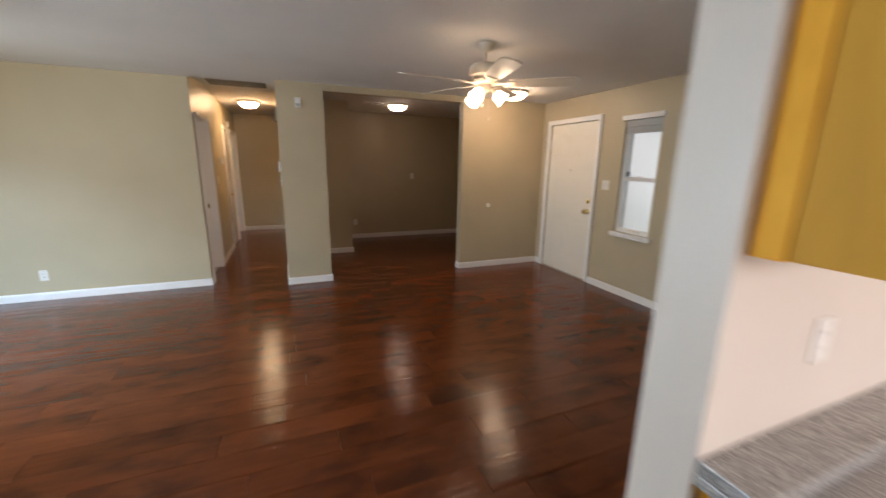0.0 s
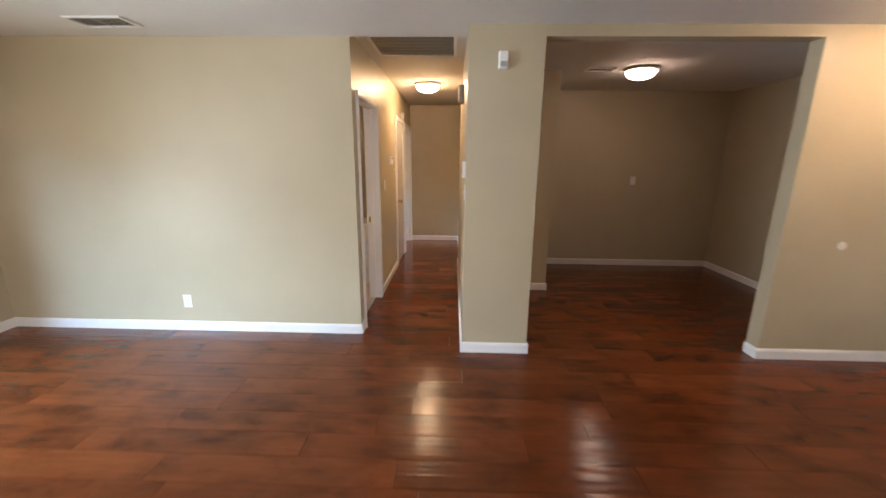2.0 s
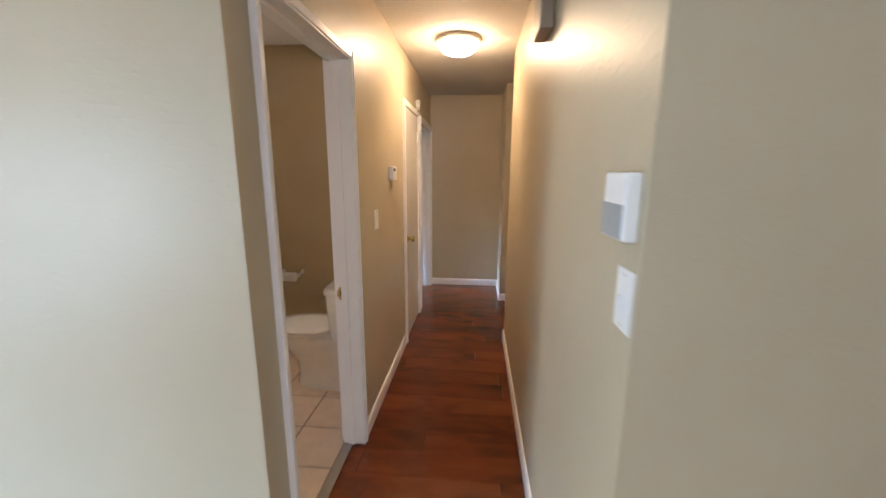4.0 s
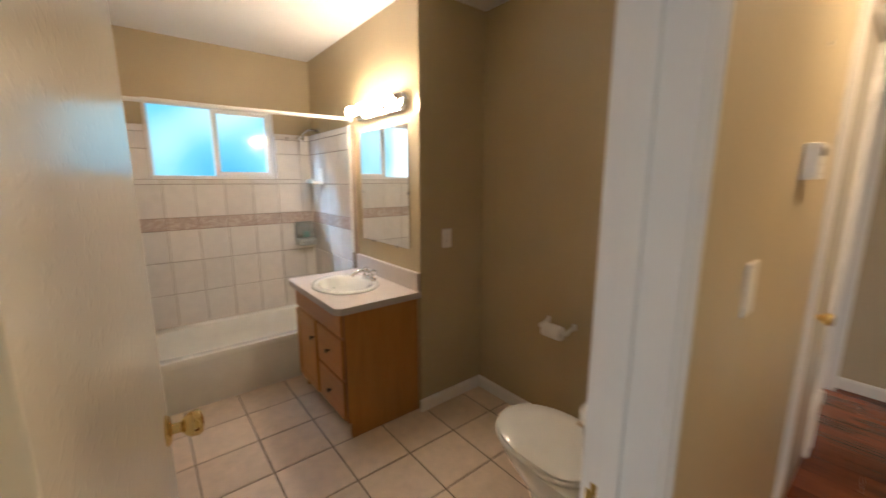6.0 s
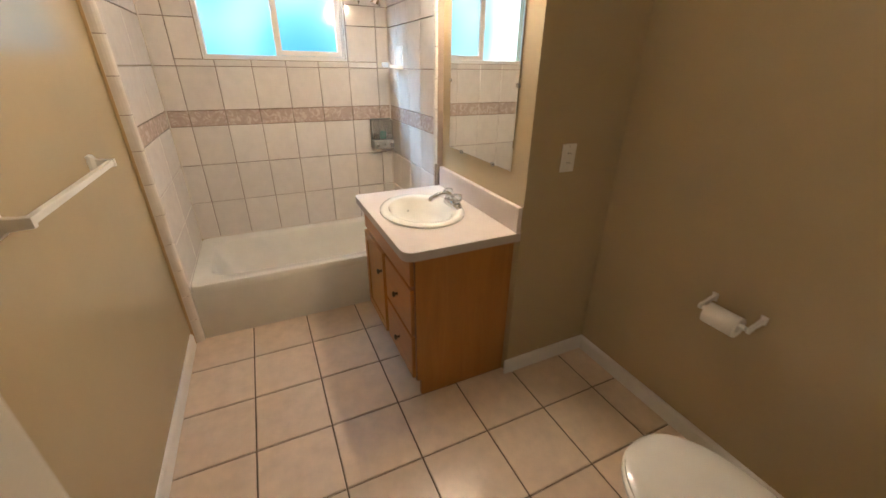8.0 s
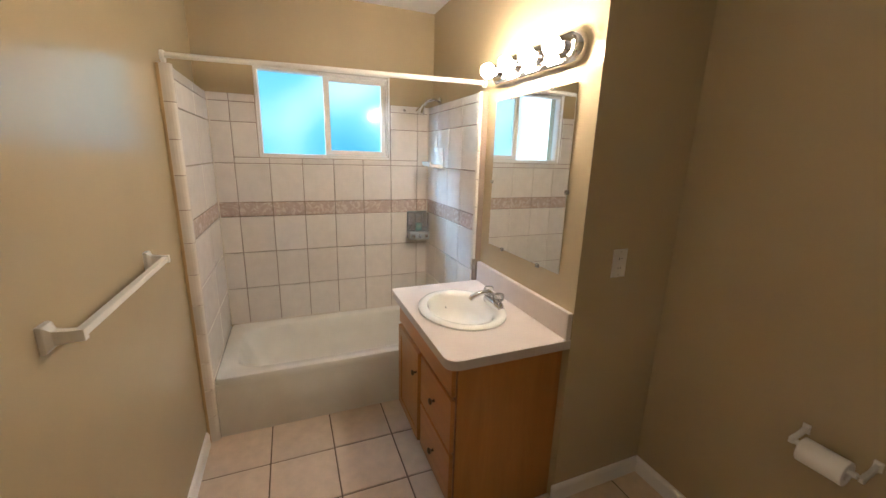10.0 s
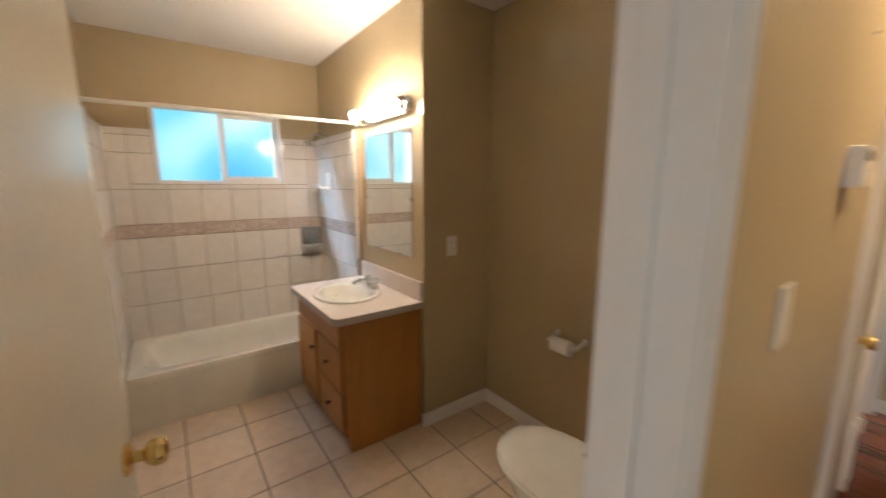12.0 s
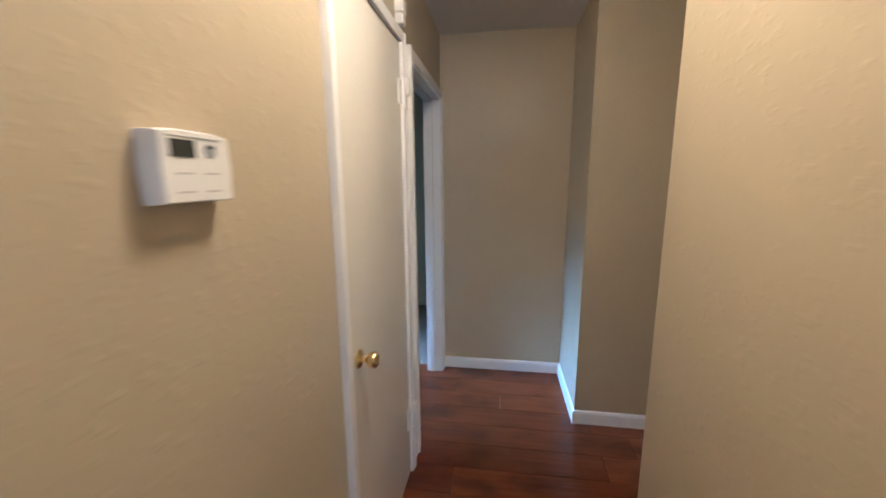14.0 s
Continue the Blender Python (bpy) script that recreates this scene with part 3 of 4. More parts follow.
for a, b, x in ((BW0 + 0.013, MIDY + 0.02, TX - 0.062), (MIDY + 0.016, BW1 - 0.045, TX - 0.034)):
    p = part("pane", one(x - 0.002, a, BWB + 0.013, x + 0.002, b, BWT - 0.019), PANE, window_1, "frosted glass pane")
    p.visible_shadow = False
bm = bmesh.new()
for a, b, c, d in ((BW0 - 0.01, BWB - 0.012, BW1 + 0.01, BWB), (BW0 - 0.01, BWT, BW1 + 0.01, BWT + 0.01), (BW0 - 0.01, BWB, BW0, BWT), (BW1, BWB, BW1 + 0.01, BWT)):
    box(bm, TX - 0.012, a, b, TX + 0.012, c, d, 0.003)
part("window_trim", bm, WHITE, window_1, "white trim round the window")
structure(part("backdrop_bathroom", one(TX - 3.02, 1.8, -0.2, TX - 3.0, 10.5, 4.2), BATH_SKY), "blurred blue-green daylight behind frosted glass")

window_2 = structure(new("window_2"), "narrow white double-hung window beside the front door")
window_2.location = (EX, WN0, WNB)
bm = bmesh.new()
for a, b, c, d in ((WN0, WNB, WN1, WNB + 0.045), (WN0, WNT - 0.04, WN1, WNT), (WN0, WNB + 0.045, WN0 + 0.035, WNT - 0.04), (WN1 - 0.035, WNB + 0.045, WN1, WNT - 0.04)):
    box(bm, EX + 0.03, a, b, EX + 0.11, c, d, 0.004)
part("window_frame", bm, PLASTIC, window_2, "white window frame")
MZ = 1.385
bm = one(EX + 0.035, WN0 + 0.035, MZ - 0.022, EX + 0.08, WN1 - 0.035, MZ + 0.022, 0.004)
box(bm, EX + 0.028, (WN0 + WN1) / 2 - 0.03, MZ + 0.02, EX + 0.06, (WN0 + WN1) / 2 + 0.03, MZ + 0.036, 0.004)
part("meeting_rail", bm, PLASTIC, window_2, "white meeting rail with sash lock")
for a, b, x in ((WNB + 0.04, MZ, EX + 0.055), (MZ, WNT - 0.03, EX + 0.085)):
    p = part("pane", one(x - 0.002, WN0 + 0.03, a, x + 0.002, WN1 - 0.03, b), PANE, window_2, "glass pane")
    p.visible_shadow = False
part("window_sill", one(EX - 0.045, WN0 - 0.03, WNB - 0.05, EX + 0.03, WN1 + 0.03, WNB - 0.002, 0.006), WHITE, window_2, "white wooden sill")
part("window_head", one(EX - 0.03, WN0 - 0.025, WNT, EX - 0.0005, WN1 + 0.035, WNT + 0.055, 0.006), WHITE, window_2, "white head board")
shade = thing("roller_shade", (EX + 0.012, (WN0 + WN1) / 2, WNT - 0.13), "grey fabric shade drawn up under the window head", "window shade")
part("cassette", one(EX + 0.002, WN0 + 0.004, WNT - 0.075, EX + 0.028, WN1 - 0.004, WNT - 0.002, 0.004), GREYPLASTIC, shade)
part("fabric", one(EX + 0.012, WN0 + 0.008, WNT - 0.15, EX + 0.018, WN1 - 0.008, WNT - 0.075, 0.002), GREYPLASTIC, shade, "raised grey fabric")
latch = thing("window_contact", (EX + 0.03, WN1 - 0.06, MZ + 0.04), "small dark window contact on the sash", "alarm contact")
part("body", one(EX + 0.045, WN1 - 0.085, MZ + 0.03, EX + 0.066, WN1 - 0.045, MZ + 0.085, 0.006), DARK, latch)
structure(part("backdrop_front", one(EX + 1.0, 1.5, -0.2, EX + 1.02, 9.5, 4.5), FRONT_SKY), "bright hazy daylight in front of the house")

# ---- bathroom: tiles behind the tub ----
ROWS = [0.345, 0.597, 0.847, 1.088, 1.181, 1.429, 1.679, 1.797, 1.845]
HOLE = (BW0 - 0.012, BWB - 0.014, BW1 + 0.012, BWT + 0.012)
tile_cache = {}


def tile_mesh(w, h, t, m, key):
    k = (round(w, 3), round(h, 3), key)
    if k not in tile_cache:
        bm, e = bmesh.new(), min(0.003, w * 0.3, h * 0.3)
        loft([[(0, 0, 0), (w, 0, 0), (w, h, 0), (0, h, 0)], [(0, 0, t - e), (w, 0, t - e), (w, h, t - e), (0, h, t - e)],
              [(e, e, t), (w - e, e, t), (w - e, h - e, t), (e, h - e, t)]], False, True, bm)
        tile_cache[k] = finish(bm, m, key)
    return tile_cache[k]


def pieces(a0, z0, a1, z1, hole):
    """The rectangle less the hole, as rectangles."""
    if hole is None or a1 <= hole[0] or a0 >= hole[2] or z1 <= hole[1] or z0 >= hole[3]:
        return [(a0, z0, a1, z1)]
    out = []
    if z0 < hole[1]:
        out.append((a0, z0, a1, hole[1]))
    if z1 > hole[3]:
        out.append((a0, hole[3], a1, z1))
    m0, m1 = max(z0, hole[1]), min(z1, hole[3])
    if a0 < hole[0]:
        out.append((a0, m0, hole[0], m1))
    if a1 > hole[2]:
        out.append((hole[2], m0, a1, m1))
    return [r for r in out if r[2] - r[0] > 0.012 and r[3] - r[1] > 0.012]


def tile_wall(parent, lines, rows, place, hole=None, g=0.0036):
    """Tiles between column lines and row lines; place turns (along, up, out) into a pose."""
    for z0, z1 in zip(rows, rows[1:]):
        border = abs(z0 - 1.088) < 0.001
        for a0, a1 in zip(lines, lines[1:]):
            for b0, c0, b1, c1 in pieces(a0, z0, a1, z1, hole):
                me = tile_mesh(b1 - b0 - g, c1 - c0 - g, 0.009, ACCENT if border else WALLTILE, "border_tile" if border else "wall_tile")
                ob = new("border_tile" if border else "wall_tile", me)
                ob.matrix_world = place(b0 + g / 2, c0 + g / 2)
                ob.parent = parent


def grout_panel(name, items, label):
    bm = bmesh.new()
    for it in items:
        box(bm, *it)
    return structure(part(name, bm, GROUT), label)


g_back = grout_panel("wall_tile_back", [(TX + 0.0005, BLY + 0.03, 0.34, TX + 0.012, HOLE[0], 1.845), (TX + 0.0005, HOLE[2], 0.34, TX + 0.012, MY - 0.02, 1.845),
                                        (TX + 0.0005, HOLE[0], 0.34, TX + 0.012, HOLE[2], HOLE[1])], "white square wall tile with a rose border, brown grout")
g_left = grout_panel("wall_tile_side", [(TX + 0.012, BLY + 0.0005, 0, -3.455, BLY + 0.045, 1.845)], "white wall tile with a cream bullnose edge")
g_right = grout_panel("wall_tile_shower", [(TX + 0.012, MY - 0.032, 0.34, -3.345, MY - 0.0005, 1.845)], "white wall tile on the shower wall")
ylines = [5.643] + [5.755 + 0.2009 * k for k in range(7)] + [7.041]
tile_wall(g_back, ylines, ROWS, lambda a, z: Matrix(((0, 0, 1, TX + 0.0125), (1, 0, 0, a), (0, 1, 0, z), (0, 0, 0, 1))), HOLE)
xl = [TX + 0.0225 + 0.2 * k for k in range(5)]
SIDE = BLY + 0.0455
tile_wall(g_left, [xl[0], -3.84, -3.488], [0.0, 0.1, 0.345] + ROWS[1:], lambda a, z: Matrix(((1, 0, 0, a), (0, 0, 1, SIDE), (0, 1, 0, z), (0, 0, 0, 1))))
tile_wall(g_right, xl[:4] + [-3.385], ROWS, lambda a, z: Matrix(((1, 0, 0, a), (0, 0, -1, MY - 0.0325), (0, 1, 0, z), (0, 0, 0, 1))))


def bullnose(parent, x, y, sy, z0, count, step):
    for k in range(count):
        z = z0 + k * step
        prof = [(0, 0), (0.014, 0)] + [(0.014 + 0.022 * math.sin(a), -sy * 0.030 * (1 - math.cos(a))) for a in (0.3, 0.7, 1.1, 1.5)] + [(0.036, -sy * 0.05), (0, -sy * 0.05)]
        bm = loft([[(x + a, y + b, zz) for a, b in prof] for zz in (z + 0.0015, z + step - 0.0015)])
        part("bullnose_tile", bm, BULLNOSE, parent)


bullnose(g_left, -3.485, SIDE + 0.010, 1, 0.0, 12, 0.1545)
bullnose(g_right, -3.383, MY - 0.0425, -1, 0.92, 6, 0.1545)

bm = box(one(TX + 0.0215, SIDE + 0.0085, 0.346, TX + 0.030, SIDE + 0.0165, 1.842, 0.003), TX + 0.0215, MY - 0.0495, 0.346, TX + 0.029, MY - 0.0405, 1.842, 0.003)
box(bm, TX + 0.0215, SIDE + 0.0165, 0.3445, TX + 0.0275, MY - 0.0495, 0.3525, 0.002)
part("caulk", bm, CAULK, g_back, "cream caulk in the tile corners")
part("tile_edge", one(-3.487, BLY + 0.0006, 0.0, -3.4475, BLY + 0.0135, 1.85, 0.002), TAN_EDGE, g_left, "tan edge where tile meets paint")

# ---- bathroom: bathtub ----
tub = thing("bathtub", (-3.83, 6.36, 0), "white enamelled alcove bathtub between tiled walls", "bathtub")
TY0, TY1, TF = BLY + 0.055, MY - 0.043, -3.472
cx, cy = (TX + 0.022 + TF) / 2, (TY0 + TY1) / 2
hx, hy = (TF - TX - 0.022) / 2, (TY1 - TY0) / 2
rim = [oval(cx, cy, hx, hy, z, 64, 40) for z in (0.30, 0.335)] + [oval(cx, cy, hx - 0.006, hy - 0.006, 0.345, 64, 40)]
inner = [oval(cx - 0.005, cy, hx - d, hy - e, z, 64, pw) for d, e, z, pw in ((0.07, 0.075, 0.345, 7), (0.082, 0.09, 0.335, 6), (0.10, 0.13, 0.24, 5), (0.125, 0.19, 0.10, 4.5), (0.17, 0.26, 0.055, 4))]
part("basin", loft(rim + inner, False, True), ENAMEL, tub, "white enamelled basin", True)
bm = one(TF - 0.04, TY0, 0.0, TF - 0.001, TY1, 0.315, 0.006)
part("apron", bm, ENAMEL, tub, "white front apron", True)
part("overflow_plate", moved(turned([(0.035, 0), (0.034, 0.006), (0.02, 0.010)]), pose(cx, TY1 - 0.118, 0.23, 90, 0, 0)), CHROME, tub, "chrome overflow plate", True)

# ---- bathroom: vanity ----
VX0, VX1, VF = -3.325, -2.575, 6.605
vanity = thing("vanity_cabinet", ((VX0 + VX1) / 2, 6.84, 0), "oak bathroom vanity cabinet with a door and drawers", "cabinet")
bm = one(VX1 - 0.018, VF + 0.022, 0.0, VX1, MY - 0.001, 0.1)
box(bm, VX0, VF + 0.022, 0.0, VX0 + 0.018, MY - 0.001, 0.1)
box(bm, VX0 + 0.018, VF + 0.075, 0.0, VX1 - 0.018, VF + 0.09, 0.1)
part("toe_kick", bm, OAK, vanity, "recessed oak plinth")
for x in (VX0, VX1 - 0.018):
    part("side_panel", one(x, VF + 0.018, 0.1, x + 0.018, MY - 0.001, 0.757), OAK, vanity, "oak veneered side")
part("corner_stile", one(VX1 - 0.002, VF + 0.002, 0.1, VX1 + 0.003, VF + 0.042, 0.757, 0.001), OAK, vanity, "pale oak stile at the front corner")
part("face_frame", one(VX0, VF, 0.1, VX1, VF + 0.018, 0.757), OAK_FRAME, vanity, "darker oak face frame")
part("bottom_panel", one(VX0 + 0.018, VF + 0.018, 0.1, VX1 - 0.018, MY - 0.001, 0.118), OAK, vanity)


def front(name, x0, z0, x1, z1, knobs, raised=False):
    bm = one(x0, VF - 0.019, z0, x1, VF - 0.0005, z1, 0.005, 3)
    f = part(name, bm, OAK_H if not raised else OAK, vanity)
    if raised:
        fr = bmesh.new()
        for a, b, c, d in ((x0 + 0.002, z0 + 0.002, x1 - 0.002, z0 + 0.05), (x0 + 0.002, z1 - 0.05, x1 - 0.002, z1 - 0.002), (x0 + 0.002, z0 + 0.05, x0 + 0.05, z1 - 0.05), (x1 - 0.05, z0 + 0.05, x1 - 0.002, z1 - 0.05)):
            box(fr, a, VF - 0.0255, b, c, VF - 0.0185, d, 0.003)
        part("door_frame", fr, OAK, f)
    for kx, kz in knobs:
        part("knob", moved(turned([(0.007, 0), (0.005, 0.006), (0.006, 0.012), (0.014, 0.018), (0.013, 0.024), (0.006, 0.027)], 16), pose(kx, VF - (0.0255 if raised else 0.019), kz, 90, 0, 0)), BRONZE, f, "small dark metal knob", True)


front("false_front", VX0 + 0.008, 0.615, VX1 - 0.006, 0.745, [])
front("door", VX0 + 0.008, 0.115, -2.965, 0.60, [(-2.99, 0.49)], True)
front("drawer", -2.945, 0.365, VX1 - 0.006, 0.60, [(-2.76, 0.485)])
front("drawer", -2.945, 0.115, VX1 - 0.006, 0.35, [(-2.76, 0.235)])

counter = thing("bathroom_countertop", (-2.94, 6.82, 0.757), "pale speckled laminate vanity top with a short backsplash", "countertop")
CX0, CX1, CY0, CZ0, CZ1 = -3.343, NX + 0.002, 6.548, 0.758, 0.797
ring = []
for px, py, a0 in ((CX1 - 0.05, CY0 + 0.05, -90), (CX1 - 0.002, MY - 0.002, 0), (CX0 + 0.002, MY - 0.002, 90), (CX0 + 0.02, CY0 + 0.02, 180)):
    r = 0.05 if a0 == -90 else 0.02 if a0 == 180 else 0.002
    ring += [(px + r * math.cos(radians(a0 + d)), py + r * math.sin(radians(a0 + d))) for d in (0, 15, 30, 45, 60, 75, 90)]
fine = []
for (ax, ay), (bx, by) in zip(ring, ring[1:] + ring[:1]):
    n = max(1, int(math.hypot(bx - ax, by - ay) / 0.03))
    fine += [(ax + (bx - ax) * i / n, ay + (by - ay) * i / n) for i in range(n)]
sx, sy = -2.965, 6.795


def hole_ring(rx, ry, z):
    out = []
    for x, y in fine:
        a = math.atan2((y - sy) / ry, (x - sx) / rx)
        out.append((sx + rx * math.cos(a), sy + ry * math.sin(a), z))
    return out


def slab(z0, z1):
    rows = [hole_ring(0.215, 0.175, z0), [(x, y, z0) for x, y in fine], [(x, y, z1) for x, y in fine], hole_ring(0.215, 0.175, z1)]
    return loft(rows + rows[:1], False, False)


part("edge_band", slab(CZ0, CZ1 - 0.004), LAMINATE_EDGE, counter, "grey laminate edge")
part("surface", slab(CZ1 - 0.004, CZ1), LAMINATE, counter, "pale laminate surface")
part("backsplash", one(CX0 + 0.004, MY - 0.024, CZ1, CX1 - 0.003, MY - 0.002, 0.912, 0.003), LAMINATE, counter, "pale laminate backsplash")

sink = thing("sink", (-2.97, 6.80, CZ1), "cream oval drop-in sink set in the vanity top", "sink")
z = CZ1
profile = [(0.243, 0.203, 0.0005, 0), (0.243, 0.203, 0.008, 0), (0.236, 0.196, 0.015, 0), (0.222, 0.182, 0.018, 0), (0.200, 0.160, 0.012, 0), (0.188, 0.146, -0.005, -0.008),
           (0.172, 0.128, -0.06, -0.012), (0.13, 0.092, -0.105, -0.012), (0.07, 0.05, -0.125, -0.012), (0.025, 0.025, -0.13, -0.012)]
part("bowl", loft([oval(sx, sy + o, a, b, z + h, 48) for a, b, h, o in profile], False, True), PORCELAIN, sink, "cream porcelain bowl", True)
part("drain", moved(turned([(0.024, 0), (0.022, 0.004), (0.010, 0.003)], 20), pose(sx, sy - 0.012, z - 0.1295)), CHROME, sink, "chrome drain", True)
part("overflow", moved(turned([(0.005, 0), (0.004, 0.002)], 12), pose(sx - 0.165, sy - 0.012, z - 0.055, 0, 80, 0)), GREYPLASTIC, sink, "dark overflow hole")

faucet = thing("faucet", (-2.945, 6.955, CZ1 + 0.015), "chrome two-handle faucet with clear knobs on the sink", "faucet")
fx, fy, fz = -2.945, 6.955, CZ1 + 0.014
part("base_plate", loft([oval(fx, fy, 0.078 * s, 0.027 * s, fz + h, 32, 3) for s, h in ((1, 0), (1, 0.01), (0.9, 0.022), (0.7, 0.027))]), CHROME, faucet, "chrome base", True)
part("spout", tube([(fx, fy, fz + 0.02), (fx, fy - 0.005, fz + 0.05), (fx, fy - 0.03, fz + 0.066), (fx, fy - 0.075, fz + 0.064), (fx, fy - 0.115, fz + 0.05), (fx, fy - 0.124, fz + 0.036)], 0.0125), CHROME, faucet, "chrome spout", True)
for s in (-1, 1):
    h = part("handle", moved(turned([(0.013, 0), (0.015, 0.012), (0.023, 0.018), (0.025, 0.034), (0.021, 0.046), (0.010, 0.049)], 10), pose(fx + s * 0.052, fy, fz + 0.024)), ACRYLIC, faucet, "clear acrylic handle", True)

mirror = thing("wall_mirror_glass", (-2.945, MY, 1.04), "frameless rectangular mirror held by clips above the vanity", "mirror")
part("mirror_glass", one(-3.246, MY - 0.007, 1.04, -2.643, MY - 0.001, 1.785, 0.002, 1), MIRROR, mirror, "silvered glass")
for x, z in ((-3.1, 1.04), (-2.79, 1.04), (-3.1, 1.785), (-2.79, 1.785), (-2.643, 1.38), (-3.246, 1.38)):
    part("clip", one(x - 0.009, MY - 0.013, z - 0.009, x + 0.009, MY - 0.0005, z + 0.009, 0.003), ACRYLIC, mirror, "clear plastic clip")

vlight = thing("vanity_light", (-2.93, MY, 1.91), "chrome vanity light bar with four lit globes", "wall light")
LZ, LX0, LX1, LR = 1.905, -3.245, -2.615, 0.056


def track(r, y):
    pts = [(LX1 - LR + r * math.sin(radians(a)), y, LZ + r * math.cos(radians(a))) for a in range(0, 181, 15)]
    return pts + [(LX0 + LR - r * math.sin(radians(a)), y, LZ - r * math.cos(radians(a))) for a in range(0, 181, 15)]


part("bar", loft([track(LR, MY - 0.001), track(LR, MY - 0.03), track(LR * 0.86, MY - 0.042), track(LR * 0.8, MY - 0.038), track(LR * 0.72, MY - 0.038), track(LR * 0.66, MY - 0.048)]), CHROME, vlight, "polished chrome bar", True)
for k in range(4):
    x = LX0 + 0.075 + k * 0.16
    so = part("socket", moved(turned([(0.024, 0), (0.022, 0.02), (0.017, 0.022)], 20), pose(x, MY - 0.046, LZ, 90, 0, 0)), CHROME, vlight, "chrome lamp socket", True)
    r = 0.034
    part("globe", moved(turned([(0.012, 0.015)] + [(r * math.sin(radians(a)), 0.055 - r * math.cos(radians(a))) for a in range(20, 180, 16)] + [(0.003, 0.055 + r)], 20), pose(x, MY - 0.05, LZ, 90, 0, 0)), GLOW_BATH, so, "lit frosted globe", True)

# ---- bathroom: toilet ----
toilet = thing("toilet", (-1.45, 7.0, 0), "white porcelain toilet with its lid down", "toilet")
ty = 7.0
toilet.scale = (1.01, 1.0, 1.05)


def egg(x0, x1, hw, z, k=40, blunt=2.3):
    """An egg-shaped ring, its tip at x0, its blunt end at x1."""
    pts = []
    for i in range(k):
        a = math.tau * i / k
        c, s = math.cos(a), math.sin(a)
        mid = x0 + (x1 - x0) * 0.55
        rx = (x1 - mid) if c > 0 else (mid - x0)
        p = blunt + 1.2 if c > 0 else blunt - 0.2
        pts.append((mid + rx * math.copysign(abs(c) ** (2 / p), c), ty + hw * math.copysign(abs(s) ** (2 / p), s), z))
    return pts


part("bowl", loft([egg(-1.60, -1.12, 0.115, 0.0), egg(-1.60, -1.12, 0.112, 0.02), egg(-1.585, -1.13, 0.098, 0.08), egg(-1.60, -1.13, 0.10, 0.18), egg(-1.675, -1.13, 0.135, 0.26),
                   egg(-1.735, -1.14, 0.168, 0.33), egg(-1.75, -1.15, 0.176, 0.37), egg(-1.752, -1.15, 0.178, 0.392), egg(-1.74, -1.16, 0.168, 0.398)]), PORCELAIN, toilet, "white porcelain bowl and foot", True)
seat = part("seat", loft([egg(-1.757, -1.315, 0.180, 0.400), egg(-1.762, -1.313, 0.184, 0.405), egg(-1.762, -1.313, 0.184, 0.414), egg(-1.755, -1.316, 0.178, 0.419)]), PORCELAIN, toilet, "white plastic seat", True)
part("lid", loft([egg(-1.752, -1.31, 0.176, 0.4205), egg(-1.757, -1.308, 0.180, 0.425), egg(-1.757, -1.308, 0.180, 0.432), egg(-1.742, -1.315, 0.168, 0.439), egg(-1.66, -1.35, 0.11, 0.443), egg(-1.56, -1.42, 0.04, 0.444)]), PORCELAIN, toilet, "white closed lid", True)
for s in (-1, 1):
    part("hinge", one(-1.325, ty + s * 0.075 - 0.018, 0.399, -1.292, ty + s * 0.075 + 0.018, 0.432, 0.006, 3), PORCELAIN, toilet, "white seat hinge", True)
part("tank", loft([oval(-1.187, ty, 0.094, 0.185, 0.385, 40, 6), oval(-1.187, ty, 0.100, 0.200, 0.42, 40, 6), oval(-1.190, ty, 0.108, 0.218, 0.70, 40, 6)]), PORCELAIN, toilet, "white tank", True)
part("tank_lid", loft([oval(-1.193, ty, 0.112, 0.226, 0.701, 40, 5), oval(-1.193, ty, 0.118, 0.232, 0.708, 40, 5), oval(-1.193, ty, 0.118, 0.232, 0.728, 40, 5), oval(-1.193, ty, 0.108, 0.222, 0.738, 40, 5)]), PORCELAIN, toilet, "white tank lid", True)
part("flush_lever", tube([(-1.30, ty - 0.16, 0.655), (-1.318, ty - 0.16, 0.655), (-1.322, ty - 0.13, 0.652), (-1.322, ty - 0.08, 0.645)], 0.007), CHROME, toilet, "chrome flush lever", True)

# ---- bathroom: small fittings ----
holder = thing("toilet_paper_holder", (-1.89, TPY, 0.67), "white toilet paper holder screwed to the wall", "paper holder")
for x in (-1.972, -1.806):
    part("bracket", loft([[(x + a * s, TPY - d, 0.672 + b * s - drop) for a, b in ((-0.014, -0.022), (0.014, -0.022), (0.014, 0.022), (-0.014, 0.022))]
                          for d, s, drop in ((0.0005, 0.72, 0), (0.006, 0.72, 0), (0.010, 0.42, 0.002), (0.05, 0.36, 0.012), (0.082, 0.45, 0.02), (0.088, 0.3, 0.02))]), PLASTIC, holder, "white bracket", True)
part("spindle", tube([(-1.962, TPY - 0.08, 0.654), (-1.816, TPY - 0.08, 0.654)], 0.009), PLASTIC, holder, "white spindle", True)
roll = thing("toilet_paper_roll", (-1.89, TPY - 0.08, 0.65), "half-used white toilet paper roll on its holder", "toilet paper")
rings = [[(x, TPY - 0.078 + r * math.cos(math.tau * i / 32), 0.642 + r * math.sin(math.tau * i / 32)) for i in range(32)] for x, r in
         ((-1.944, 0.02), (-1.945, 0.037), (-1.943, 0.039), (-1.837, 0.039), (-1.835, 0.037), (-1.836, 0.02))]
part("paper", loft(rings + rings[:1], False, False), PAPER, roll, "", True)

